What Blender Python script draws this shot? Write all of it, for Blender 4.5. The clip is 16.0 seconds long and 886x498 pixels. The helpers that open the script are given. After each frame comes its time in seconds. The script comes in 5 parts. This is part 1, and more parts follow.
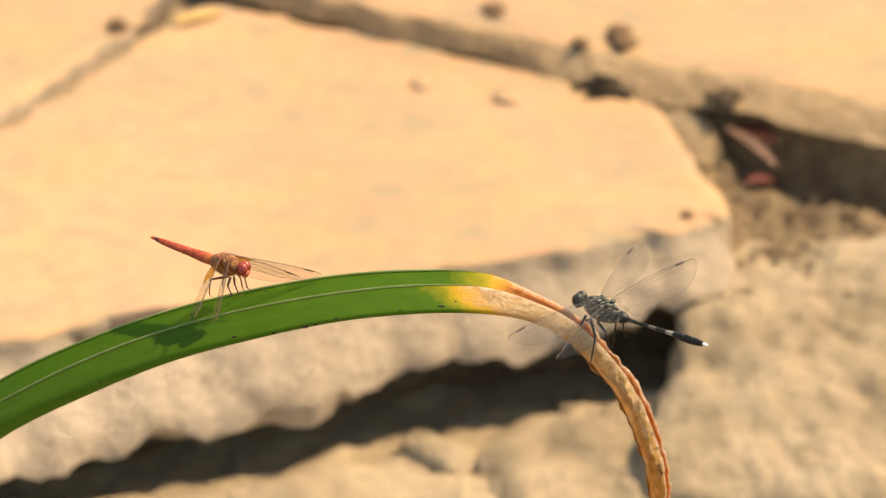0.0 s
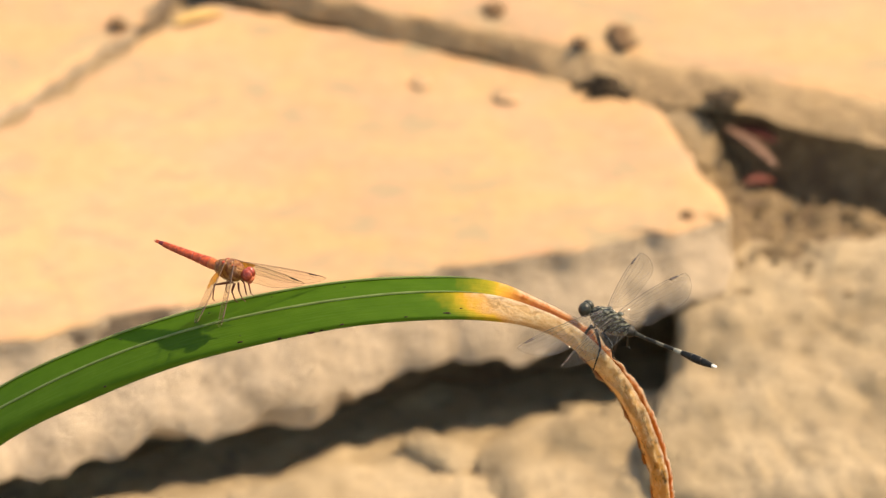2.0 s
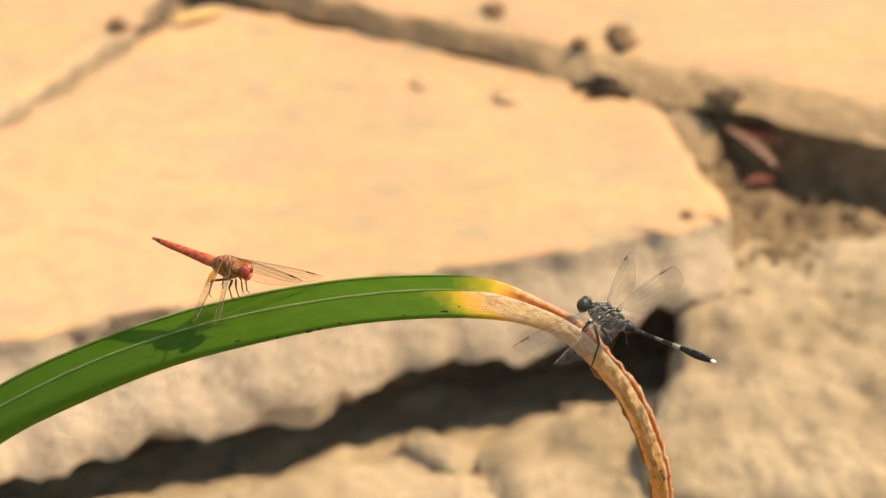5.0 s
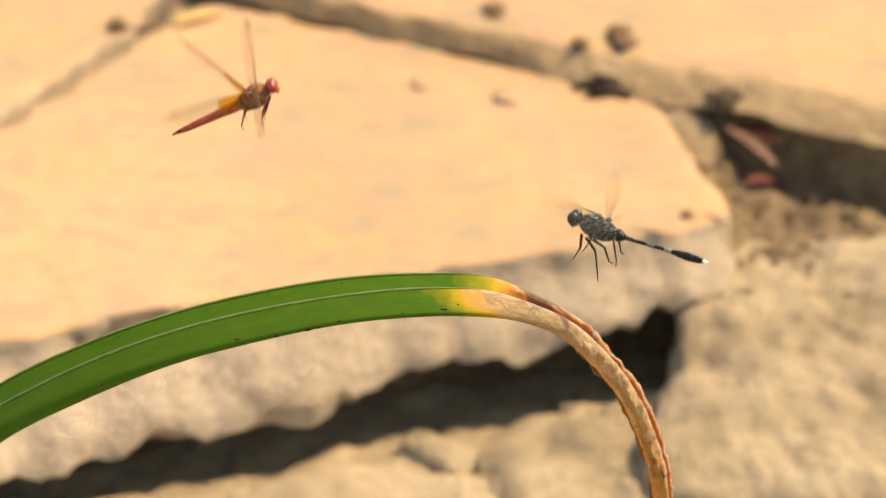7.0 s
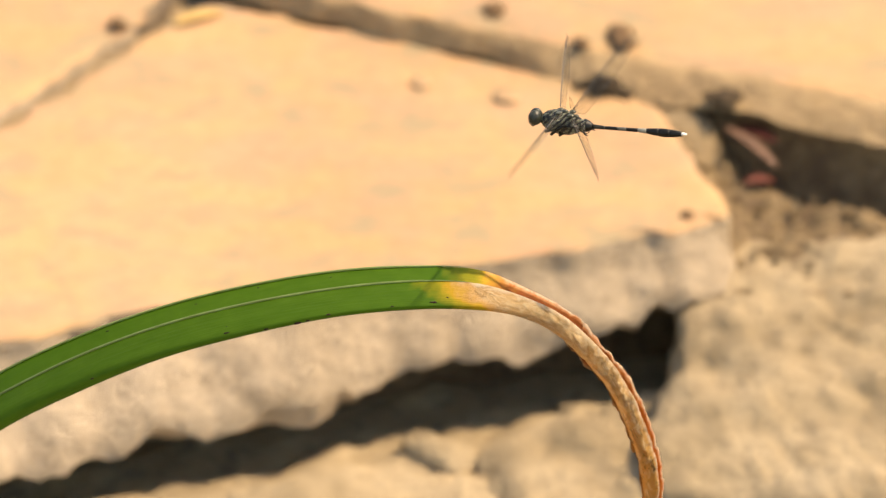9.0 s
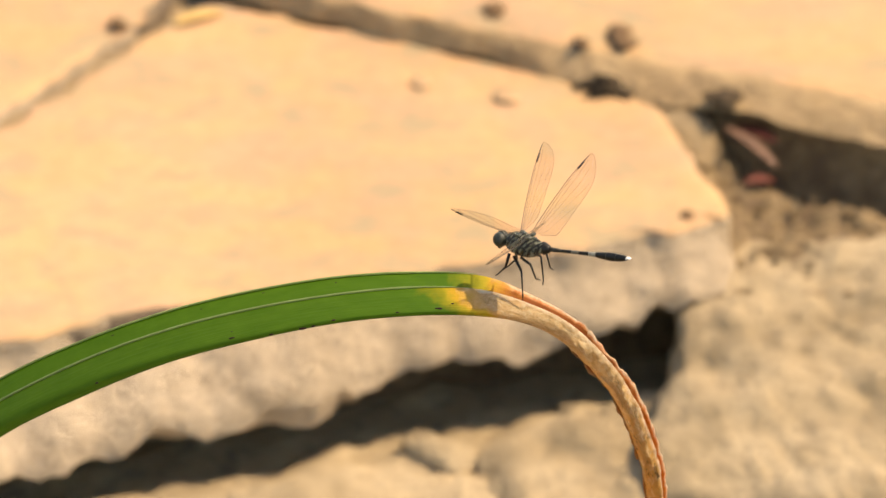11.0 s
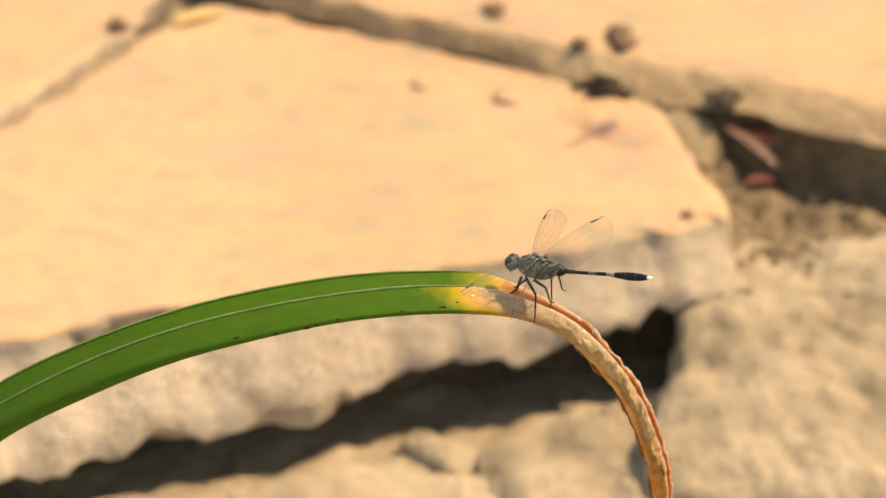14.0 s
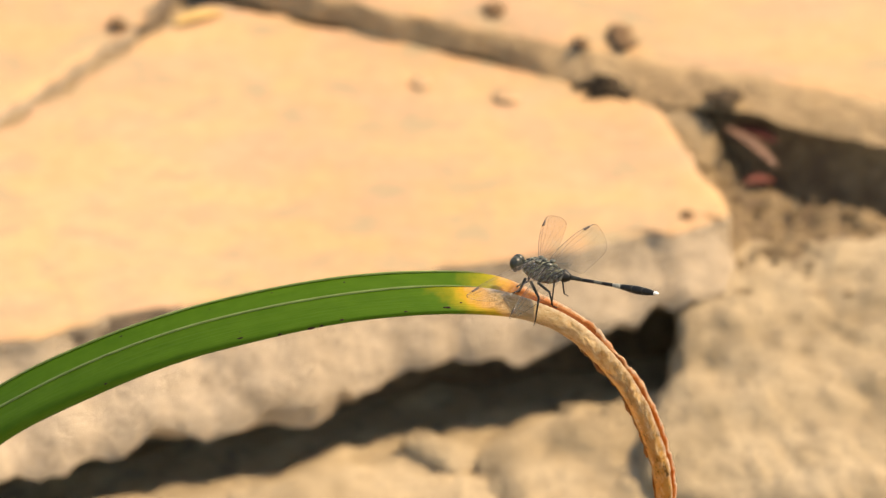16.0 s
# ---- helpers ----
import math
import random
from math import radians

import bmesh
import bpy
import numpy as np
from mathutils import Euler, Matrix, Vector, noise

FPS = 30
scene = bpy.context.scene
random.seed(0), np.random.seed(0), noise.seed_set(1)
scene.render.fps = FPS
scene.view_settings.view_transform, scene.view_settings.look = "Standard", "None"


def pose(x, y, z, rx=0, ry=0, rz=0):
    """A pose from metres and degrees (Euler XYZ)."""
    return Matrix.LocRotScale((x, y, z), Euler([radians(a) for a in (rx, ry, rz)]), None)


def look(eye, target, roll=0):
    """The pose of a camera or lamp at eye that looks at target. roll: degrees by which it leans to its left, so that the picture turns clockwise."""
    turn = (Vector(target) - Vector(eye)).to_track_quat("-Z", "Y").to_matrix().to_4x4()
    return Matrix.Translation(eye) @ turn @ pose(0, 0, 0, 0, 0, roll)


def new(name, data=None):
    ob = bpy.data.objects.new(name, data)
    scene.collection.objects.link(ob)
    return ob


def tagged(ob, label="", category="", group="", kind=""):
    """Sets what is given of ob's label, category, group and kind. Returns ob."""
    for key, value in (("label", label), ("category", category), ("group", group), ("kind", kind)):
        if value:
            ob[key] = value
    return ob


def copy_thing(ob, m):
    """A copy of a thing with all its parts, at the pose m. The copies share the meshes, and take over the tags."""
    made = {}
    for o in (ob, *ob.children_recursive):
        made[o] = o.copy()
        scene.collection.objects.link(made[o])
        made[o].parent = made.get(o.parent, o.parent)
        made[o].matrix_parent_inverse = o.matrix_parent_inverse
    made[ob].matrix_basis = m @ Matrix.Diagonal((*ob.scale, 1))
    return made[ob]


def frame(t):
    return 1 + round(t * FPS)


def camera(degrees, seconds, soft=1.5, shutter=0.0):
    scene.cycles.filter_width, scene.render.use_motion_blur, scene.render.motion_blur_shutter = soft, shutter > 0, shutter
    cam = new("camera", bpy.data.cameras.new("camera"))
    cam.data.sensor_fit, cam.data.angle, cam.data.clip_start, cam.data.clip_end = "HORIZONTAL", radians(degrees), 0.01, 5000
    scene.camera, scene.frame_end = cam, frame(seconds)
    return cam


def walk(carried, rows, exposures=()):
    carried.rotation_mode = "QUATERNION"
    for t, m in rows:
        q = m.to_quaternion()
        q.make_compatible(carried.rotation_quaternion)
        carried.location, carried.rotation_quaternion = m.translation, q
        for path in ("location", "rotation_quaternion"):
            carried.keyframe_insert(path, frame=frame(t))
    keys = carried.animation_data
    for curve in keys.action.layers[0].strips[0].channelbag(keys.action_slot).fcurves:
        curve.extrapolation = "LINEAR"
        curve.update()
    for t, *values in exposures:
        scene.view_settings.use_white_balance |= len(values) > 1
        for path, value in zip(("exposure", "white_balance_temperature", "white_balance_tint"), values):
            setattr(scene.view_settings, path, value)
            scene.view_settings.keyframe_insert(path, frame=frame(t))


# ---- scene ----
# A long lens on a tripod: it stands still for the whole clip.
EYE, AIM = Vector((0.0, -1.1258, 1.01)), Vector((0.0, 0.0, 0.36))
cam = camera(12.0, 16.0, soft=1.4, shutter=0.4)
cam.data.dof.use_dof = True
cam.data.dof.focus_distance = 1.298
cam.data.dof.aperture_fstop = 15.0
walk(cam, [(0.0, look(EYE, AIM)), (16.0, look(EYE, AIM))], [(0.0, 0.88, 8350, 15), (16.0, 0.88, 8350, 15)])

# ---- light: high sun from the right, a little behind, clear sky ----
SUN_ELEVATION, SUN_BEARING = radians(54), radians(12)   # bearing from +x towards +y
SUN_WAY = Vector((math.cos(SUN_ELEVATION) * math.cos(SUN_BEARING),
                  math.cos(SUN_ELEVATION) * math.sin(SUN_BEARING), math.sin(SUN_ELEVATION)))
sun = new("sun", bpy.data.lights.new("sun", "SUN"))
sun.data.energy, sun.data.angle, sun.data.color = 3.3, radians(1.0), (1.0, 0.89, 0.72)
sun.matrix_world = look(SUN_WAY * 30, (0, 0, 0))

world = bpy.data.worlds.new("sky")
scene.world = world
world.use_nodes = True
sky = world.node_tree.nodes.new("ShaderNodeTexSky")
sky.sky_type, sky.sun_disc = "NISHITA", False
sky.sun_elevation, sky.sun_rotation = SUN_ELEVATION, radians(90) - SUN_BEARING
sky_shader = world.node_tree.nodes["Background"]
sky_shader.inputs[1].default_value = 0.15
world.node_tree.links.new(sky.outputs[0], sky_shader.inputs[0])


# ---- materials ----
def material(name):
    m = bpy.data.materials.new(name)
    m.use_nodes = True
    nodes, links = m.node_tree.nodes, m.node_tree.links
    return m, nodes, links, nodes["Principled BSDF"]


def noise_node(nodes, links, coord, scale, detail=6, rough=0.6, stretch=None, distort=0.0):
    n = nodes.new("ShaderNodeTexNoise")
    n.inputs["Scale"].default_value, n.inputs["Detail"].default_value = scale, detail
    n.inputs["Roughness"].default_value, n.inputs["Distortion"].default_value = rough, distort
    if stretch:
        mp = nodes.new("ShaderNodeMapping")
        mp.inputs["Scale"].default_value = stretch
        links.new(coord, mp.inputs["Vector"])
        coord = mp.outputs[0]
    links.new(coord, n.inputs["Vector"])
    return n.outputs["Fac"]


def ramp_node(nodes, links, fac, stops):
    r = nodes.new("ShaderNodeValToRGB")
    while len(r.color_ramp.elements) < len(stops):
        r.color_ramp.elements.new(0.5)
    for e, (at, colour) in zip(r.color_ramp.elements, stops):
        e.position, e.color = at, (*colour, 1)
    links.new(fac, r.inputs[0])
    return r.outputs[0]


def mix_node(nodes, links, fac, a, b, blend="MIX"):
    n = nodes.new("ShaderNodeMix")
    n.data_type, n.blend_type = "RGBA", blend
    for socket, value in ((n.inputs[0], fac), (n.inputs[6], a), (n.inputs[7], b)):
        if isinstance(value, (int, float)):
            socket.default_value = value
        elif isinstance(value, tuple):
            socket.default_value = (*value, 1)
        else:
            links.new(value, socket)
    return n.outputs[2]


def bump_node(nodes, links, shader, height, strength, distance):
    b = nodes.new("ShaderNodeBump")
    b.inputs["Strength"].default_value, b.inputs["Distance"].default_value = strength, distance
    links.new(height, b.inputs["Height"])
    links.new(b.outputs[0], shader.inputs["Normal"])


def stone_material(name, light, mid, dark, stain, scale=1.0, relief=0.003, stain_at=(0.52, 0.72), stretch=None, stain_most=1.0, ledges=0.0):
    """Stone: broad patches of two tones, fine grain, sparse stains and small dark pits."""
    m, nodes, links, shader = material(name)
    co = nodes.new("ShaderNodeTexCoord").outputs["Object"]
    patches = noise_node(nodes, links, co, 24 * scale, 4, 0.55, stretch, 0.2)
    base = ramp_node(nodes, links, patches, [(0.36, mid), (0.62, light)])
    wide = noise_node(nodes, links, co, 7 * scale, 3, 0.5)
    base = mix_node(nodes, links, 0.6, base, ramp_node(nodes, links, wide, [(0.35, (0.86, 0.84, 0.80)), (0.65, (1.0, 1.0, 1.0))]), "MULTIPLY")
    grain = noise_node(nodes, links, co, 120 * scale, 8, 0.7)
    base = mix_node(nodes, links, 0.5, base, ramp_node(nodes, links, grain, [(0.3, (0.62, 0.62, 0.62)), (0.7, (1.0, 1.0, 1.0))]), "MULTIPLY")
    blots = noise_node(nodes, links, co, 46 * scale, 6, 0.66, stretch, 0.3)
    most = (stain_most,) * 3
    spot = ramp_node(nodes, links, blots, [(stain_at[0], (0, 0, 0)), (stain_at[1], most)])
    base = mix_node(nodes, links, spot, base, stain)
    pits = noise_node(nodes, links, co, 60 * scale, 6, 0.7, None, 0.2)
    spot2 = ramp_node(nodes, links, pits, [(0.62, (0, 0, 0)), (0.8, (1, 1, 1))])
    base = mix_node(nodes, links, spot2, base, dark)
    links.new(base, shader.inputs["Base Color"])
    shader.inputs["Roughness"].default_value = 0.88
    shader.inputs["Specular IOR Level"].default_value = 0.25
    bump_node(nodes, links, shader, noise_node(nodes, links, co, 75 * scale, 9, 0.68), 0.8, relief)
    if ledges:
        # broad slanting breaks under the fine relief
        broad = nodes.new("ShaderNodeBump")
        broad.inputs["Strength"].default_value, broad.inputs["Distance"].default_value = 0.9, ledges
        links.new(noise_node(nodes, links, co, 15 * scale, 3, 0.5, (1.0, 0.6, 1.0), 0.7), broad.inputs["Height"])
        links.new(broad.outputs[0], shader.inputs["Normal"].links[0].from_node.inputs["Normal"])
    return m


SLAB_STONE = stone_material("pale sandstone", (0.58, 0.364, 0.180), (0.553, 0.336, 0.196), (0.34, 0.245, 0.145), (0.33, 0.262, 0.155), 0.85, 0.0014, (0.50, 0.64), (1.0, 1.25, 1), 0.85)
EDGE_STONE = stone_material("hewn sandstone", (0.590, 0.464, 0.320), (0.490, 0.385, 0.263), (0.20, 0.155, 0.105), (0.32, 0.245, 0.16), 1.0, 0.009, (0.52, 0.70), None, 0.8)
SOILED_STONE = stone_material("soil-stained sandstone", (0.66, 0.46, 0.25), (0.49, 0.335, 0.175), (0.16, 0.115, 0.07), (0.27, 0.185, 0.10), 1.1, 0.010, (0.47, 0.66), None, 0.8)
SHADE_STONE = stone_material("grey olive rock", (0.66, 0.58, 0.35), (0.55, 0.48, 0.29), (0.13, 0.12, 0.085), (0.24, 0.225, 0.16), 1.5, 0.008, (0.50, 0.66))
ROCK_STONE = stone_material("rough tan rock", (0.585, 0.452, 0.280), (0.38, 0.289, 0.170), (0.20, 0.15, 0.09), (0.34, 0.255, 0.15), 0.8, 0.009, (0.50, 0.66), None, 0.75, 0.024)
EARTH = stone_material("dry brown earth", (0.36, 0.255, 0.135), (0.23, 0.158, 0.083), (0.09, 0.062, 0.038), (0.15, 0.10, 0.058), 3.0, 0.004, (0.46, 0.64))
DARK_STREAK = stone_material("dark brown streak", (0.27, 0.20, 0.13), (0.17, 0.13, 0.09), (0.08, 0.06, 0.045), (0.12, 0.09, 0.065), 3.0, 0.003, (0.46, 0.64))
MORTAR = stone_material("dusty joint filling", (0.45, 0.325, 0.185), (0.36, 0.26, 0.145), (0.16, 0.12, 0.07), (0.27, 0.195, 0.11), 3.0, 0.004, (0.5, 0.7))


def plain(name, colour, rough=0.6, spec=0.4, vary=0.35, scale=900.0, relief=0.0):
    """A small surface: a colour that varies a little from spot to spot."""
    m, nodes, links, shader = material(name)
    co = nodes.new("ShaderNodeTexCoord").outputs["Object"]
    fac = noise_node(nodes, links, co, scale, 4, 0.6)
    low = tuple(c * (1 - vary) for c in colour)
    high = tuple(min(1, c * (1 + vary)) for c in colour)
    links.new(ramp_node(nodes, links, fac, [(0.3, low), (0.7, high)]), shader.inputs["Base Color"])
    shader.inputs["Roughness"].default_value, shader.inputs["Specular IOR Level"].default_value = rough, spec
    if relief:
        bump_node(nodes, links, shader, fac, 0.6, relief)
    return m


CLOD = plain("dark clod", (0.15, 0.09, 0.046), 0.9, 0.2, 0.5, 400, 0.001)
DARK_CLOD = plain("very dark clod", (0.055, 0.038, 0.022), 0.9, 0.15, 0.5, 400, 0.001)
FLAKE = plain("weathered flake", (0.43, 0.28, 0.155), 0.9, 0.2, 0.4, 300, 0.0005)
RED_LEAF = plain("dry red leaf", (0.12, 0.030, 0.018), 0.7, 0.3, 0.4, 250, 0.0005)
PINK_LEAF = plain("faded pink leaf", (0.165, 0.092, 0.058), 0.7, 0.3, 0.3, 250, 0.0005)
YELLOW_BIT = plain("yellow petal", (0.55, 0.36, 0.13), 0.7, 0.3, 0.3, 250)


def leaf_material(name):
    """Strap leaf: green, then yellow, then papery tan towards the hanging tip. UV: metres along, share across."""
    m, nodes, links, shader = material(name)
    uv = nodes.new("ShaderNodeTexCoord").outputs["UV"]
    sep = nodes.new("ShaderNodeSeparateXYZ")
    links.new(uv, sep.inputs[0])
    wob = noise_node(nodes, links, uv, 6.0, 4, 0.6, (22, 0.45, 1))
    add = nodes.new("ShaderNodeMath")
    add.operation = "MULTIPLY_ADD"
    add.inputs[1].default_value = 0.018
    links.new(wob, add.inputs[0])
    lag = ramp_node(nodes, links, sep.outputs[1], [(0.0, (1, 1, 1)), (0.12, (0.95, 0.95, 0.95)), (0.28, (0.8, 0.8, 0.8)), (0.44, (0.62, 0.62, 0.62)), (0.52, (0.56, 0.56, 0.56)), (0.7, (0.58, 0.58, 0.58)), (1.0, (0.64, 0.64, 0.64))])
    late = nodes.new("ShaderNodeMath")
    late.operation = "MULTIPLY_ADD"
    late.inputs[1].default_value = 0.028
    links.new(lag, late.inputs[0])
    links.new(sep.outputs[0], late.inputs[2])
    links.new(late.outputs[0], add.inputs[2])
    age = nodes.new("ShaderNodeMapRange")
    age.inputs["From Min"].default_value, age.inputs["From Max"].default_value = LEAF_YELLOW, LEAF_YELLOW + 0.031
    links.new(add.outputs[0], age.inputs["Value"])
    tone = noise_node(nodes, links, uv, 3.0, 5, 0.6, (40, 3, 1))
    green = ramp_node(nodes, links, tone, [(0.3, (0.070, 0.166, 0.011)), (0.7, (0.095, 0.204, 0.016))])
    fibre = noise_node(nodes, links, uv, 4.0, 7, 0.72, (70, 2.2, 1), 0.8)
    tan = ramp_node(nodes, links, fibre, [(0.26, (0.40, 0.22, 0.09)), (0.37, (0.70, 0.51, 0.27)), (0.50, (0.89, 0.69, 0.39)), (0.66, (0.97, 0.86, 0.59))])
    blots = noise_node(nodes, links, uv, 5.0, 6, 0.65, (40, 0.9, 1))
    lower = nodes.new("ShaderNodeMapRange")
    lower.inputs["From Min"].default_value, lower.inputs["From Max"].default_value = LEAF_YELLOW + 0.03, LEAF_YELLOW + 0.07
    lower.inputs["To Min"].default_value = 0.3
    links.new(sep.outputs[0], lower.inputs["Value"])
    rust = mix_node(nodes, links, 1.0, ramp_node(nodes, links, blots, [(0.38, (0, 0, 0)), (0.52, (0.95, 0.95, 0.95))]), lower.outputs[0], "MULTIPLY")
    tan = mix_node(nodes, links, rust, tan, (0.74, 0.43, 0.12))
    # the side turned to the ground is a warmer orange tan
    tan = mix_node(nodes, links, ramp_node(nodes, links, sep.outputs[1], [(0.14, (0, 0, 0)), (0.42, (0.32, 0.32, 0.32))]), tan, (0.78, 0.44, 0.17))
    dark = noise_node(nodes, links, uv, 5.0, 5, 0.68, (44, 2.4, 1), 0.9)
    specks = mix_node(nodes, links, 1.0, ramp_node(nodes, links, dark, [(0.57, (0, 0, 0)), (0.67, (0.9, 0.9, 0.9))]), lower.outputs[0], "MULTIPLY")
    tan = mix_node(nodes, links, specks, tan, (0.14, 0.08, 0.035))
    # the far side: pale and pinkish where it begins to wither, orange further down
    pale = mix_node(nodes, links, lower.outputs[0], (0.97, 0.67, 0.37), (0.92, 0.40, 0.10))
    strip = mix_node(nodes, links, ramp_node(nodes, links, fibre, [(0.38, (0, 0, 0)), (0.60, (1, 1, 1))]), (0.82, 0.27, 0.06), pale)
    # depth of the fold: its shade painted as dark red, orange further down
    crevice_shade = mix_node(nodes, links, lower.outputs[0], (0.26, 0.05, 0.018), (0.78, 0.32, 0.08))
    tan = mix_node(nodes, links, ramp_node(nodes, links, sep.outputs[1], [(0.915, (0, 0, 0)), (0.95, (1, 1, 1))]), mix_node(nodes, links, ramp_node(nodes, links, sep.outputs[1], [(0.47, (0, 0, 0)), (0.54, (1, 1, 1))]), tan, crevice_shade), strip)
    # highlights on the rim ridges, painted into the colour as broken cream lines
    rims = ramp_node(nodes, links, sep.outputs[1], [(0.02, (0.85, 0.85, 0.85)), (0.07, (0, 0, 0)), (0.955, (0, 0, 0)), (0.98, (0.9, 0.9, 0.9))])
    tan = mix_node(nodes, links, mix_node(nodes, links, 1.0, rims, ramp_node(nodes, links, fibre, [(0.35, (0.1, 0.1, 0.1)), (0.55, (1, 1, 1))]), "MULTIPLY"), tan, (0.93, 0.80, 0.60))
    first = ramp_node(nodes, links, age.outputs[0], [(0.14, (0, 0, 0)), (0.5, (1, 1, 1))])
    second = ramp_node(nodes, links, age.outputs[0], [(0.50, (0, 0, 0)), (0.78, (1, 1, 1))])
    ripe = mix_node(nodes, links, ramp_node(nodes, links, age.outputs[0], [(0.36, (0, 0, 0)), (0.66, (1, 1, 1))]), (0.62, 0.47, 0.035), (0.78, 0.40, 0.055))
    base = mix_node(nodes, links, first, green, ripe)
    base = mix_node(nodes, links, second, base, tan)
    links.new(base, shader.inputs["Base Color"])
    shader.inputs["Roughness"].default_value, shader.inputs["Specular IOR Level"].default_value = 0.5, 0.13
    ribs = noise_node(nodes, links, uv, 5.0, 4, 0.5, (8, 7, 1))
    bump_node(nodes, links, shader, mix_node(nodes, links, second, mix_node(nodes, links, 0.88, ribs, (0.5, 0.5, 0.5)), fibre), 1.0, 0.0024)
    glow = nodes.new("ShaderNodeBsdfTranslucent")
    links.new(mix_node(nodes, links, first, ramp_node(nodes, links, tone, [(0.3, (0.145, 0.335, 0.014)), (0.7, (0.185, 0.390, 0.021))]), base), glow.inputs[0])
    both = nodes.new("ShaderNodeMixShader")
    # the thick midrib at the fold lets less light through, over a wider band towards the base
    off = nodes.new("ShaderNodeMath")
    off.operation = "SUBTRACT"
    off.inputs[1].default_value = 0.5
    links.new(sep.outputs[1], off.inputs[0])
    span = nodes.new("ShaderNodeMath")
    span.operation = "ABSOLUTE"
    links.new(off.outputs[0], span.inputs[0])
    band = nodes.new("ShaderNodeMapRange")
    band.inputs["From Min"].default_value, band.inputs["From Max"].default_value = 0.36, 0.45
    band.inputs["To Min"].default_value, band.inputs["To Max"].default_value = 0.30, 0.10
    links.new(sep.outputs[0], band.inputs["Value"])
    thin = nodes.new("ShaderNodeMapRange")
    thin.interpolation_type = "SMOOTHSTEP"
    thin.inputs["To Min"].default_value, thin.inputs["To Max"].default_value = 0.14, 0.47
    links.new(span.outputs[0], thin.inputs["Value"])
    links.new(band.outputs[0], thin.inputs["From Max"])
    links.new(thin.outputs[0], both.inputs[0])
    links.new(shader.outputs[0], both.inputs[1])
    links.new(glow.outputs[0], both.inputs[2])
    links.new(both.outputs[0], nodes["Material Output"].inputs["Surface"])
    return m


LEAF_YELLOW = 0.5365    # metres along the leaf at which it turns yellow
LEAF = leaf_material("strap leaf")
MARGIN = plain("pale leaf margin", (0.27, 0.355, 0.135), 0.6, 0.2, 0.3, 200)
MARGIN_GLOW = MARGIN.node_tree.nodes.new("ShaderNodeBsdfTranslucent")
MARGIN_GLOW.inputs[0].default_value = (0.42, 0.52, 0.20, 1)
MARGIN_BOTH = MARGIN.node_tree.nodes.new("ShaderNodeMixShader")
MARGIN.node_tree.links.new(MARGIN.node_tree.nodes["Principled BSDF"].outputs[0], MARGIN_BOTH.inputs[1])
MARGIN.node_tree.links.new(MARGIN_GLOW.outputs[0], MARGIN_BOTH.inputs[2])
MARGIN.node_tree.links.new(MARGIN_BOTH.outputs[0], MARGIN.node_tree.nodes["Material Output"].inputs["Surface"])
LEAF_FLECK = plain("dark fleck", (0.045, 0.02, 0.012), 0.7, 0.3, 0.4, 900)


def membrane(name, tint, cover, rough=0.18, shade=(0.90, 0.88, 0.85)):
    """Insect wing: clear film with a thin tint and a glassy sheen."""
    m, nodes, links, shader = material(name)
    co = nodes.new("ShaderNodeTexCoord").outputs["Object"]
    shader.inputs["Base Color"].default_value = (*tint, 1)
    shader.inputs["Roughness"].default_value = rough
    shader.inputs["Specular IOR Level"].default_value = 0.8
    bump_node(nodes, links, shader, noise_node(nodes, links, co, 420, 5, 0.7), 0.6, 0.0005)
    clear = nodes.new("ShaderNodeBsdfTransparent")
    clear.inputs[0].default_value = (*shade, 1)
    both = nodes.new("ShaderNodeMixShader")
    both.inputs[0].default_value = cover
    links.new(clear.outputs[0], both.inputs[1])
    links.new(shader.outputs[0], both.inputs[2])
    gloss = nodes.new("ShaderNodeBsdfGlossy")
    gloss.inputs["Roughness"].default_value = 0.09
    crinkle = nodes.new("ShaderNodeBump")
    crinkle.inputs["Strength"].default_value, crinkle.inputs["Distance"].default_value = 1.0, 0.0008
    links.new(noise_node(nodes, links, co, 900, 3, 0.6), crinkle.inputs["Height"])
    links.new(crinkle.outputs[0], gloss.inputs["Normal"])
    sheen = nodes.new("ShaderNodeMixShader")
    sheen.inputs[0].default_value = 0.025
    links.new(both.outputs[0], sheen.inputs[1])
    links.new(gloss.outputs[0], sheen.inputs[2])
    links.new(sheen.outputs[0], nodes["Material Output"].inputs["Surface"])
    return m


WING_CLEAR = membrane("clear wing film", (0.30, 0.30, 0.26), 0.014, 0.20, (0.905, 0.90, 0.865))
WING_AMBER = membrane("amber wing base", (0.70, 0.28, 0.008), 0.45, 0.4, (1.0, 0.62, 0.12))
VEIN_DARK = plain("dark wing vein", (0.11, 0.092, 0.07), 0.14, 1.0, 0.3, 1500, 0.001)
VEIN_RED = plain("brown wing vein", (0.16, 0.085, 0.045), 0.5, 0.4, 0.3)
STIGMA_DARK = plain("dark wing spot", (0.05, 0.03, 0.02), 0.5)
INSECT_BLACK = plain("black shell", (0.010, 0.010, 0.007), 0.36, 0.3, 0.5, 900, 0.0003)
INSECT_PALE = plain("pale band", (0.26, 0.255, 0.20), 0.5, 0.4, 0.3)
INSECT_OLIVE = plain("olive grey shell", (0.066, 0.069, 0.043), 0.2, 0.75, 0.7, 900, 0.0004)
INSECT_GREY = plain("grey olive shell", (0.03, 0.03, 0.022), 0.45, 0.3, 0.7, 700)
INSECT_DULL = plain("dull grey band", (0.13, 0.125, 0.095), 0.5, 0.4, 0.4)
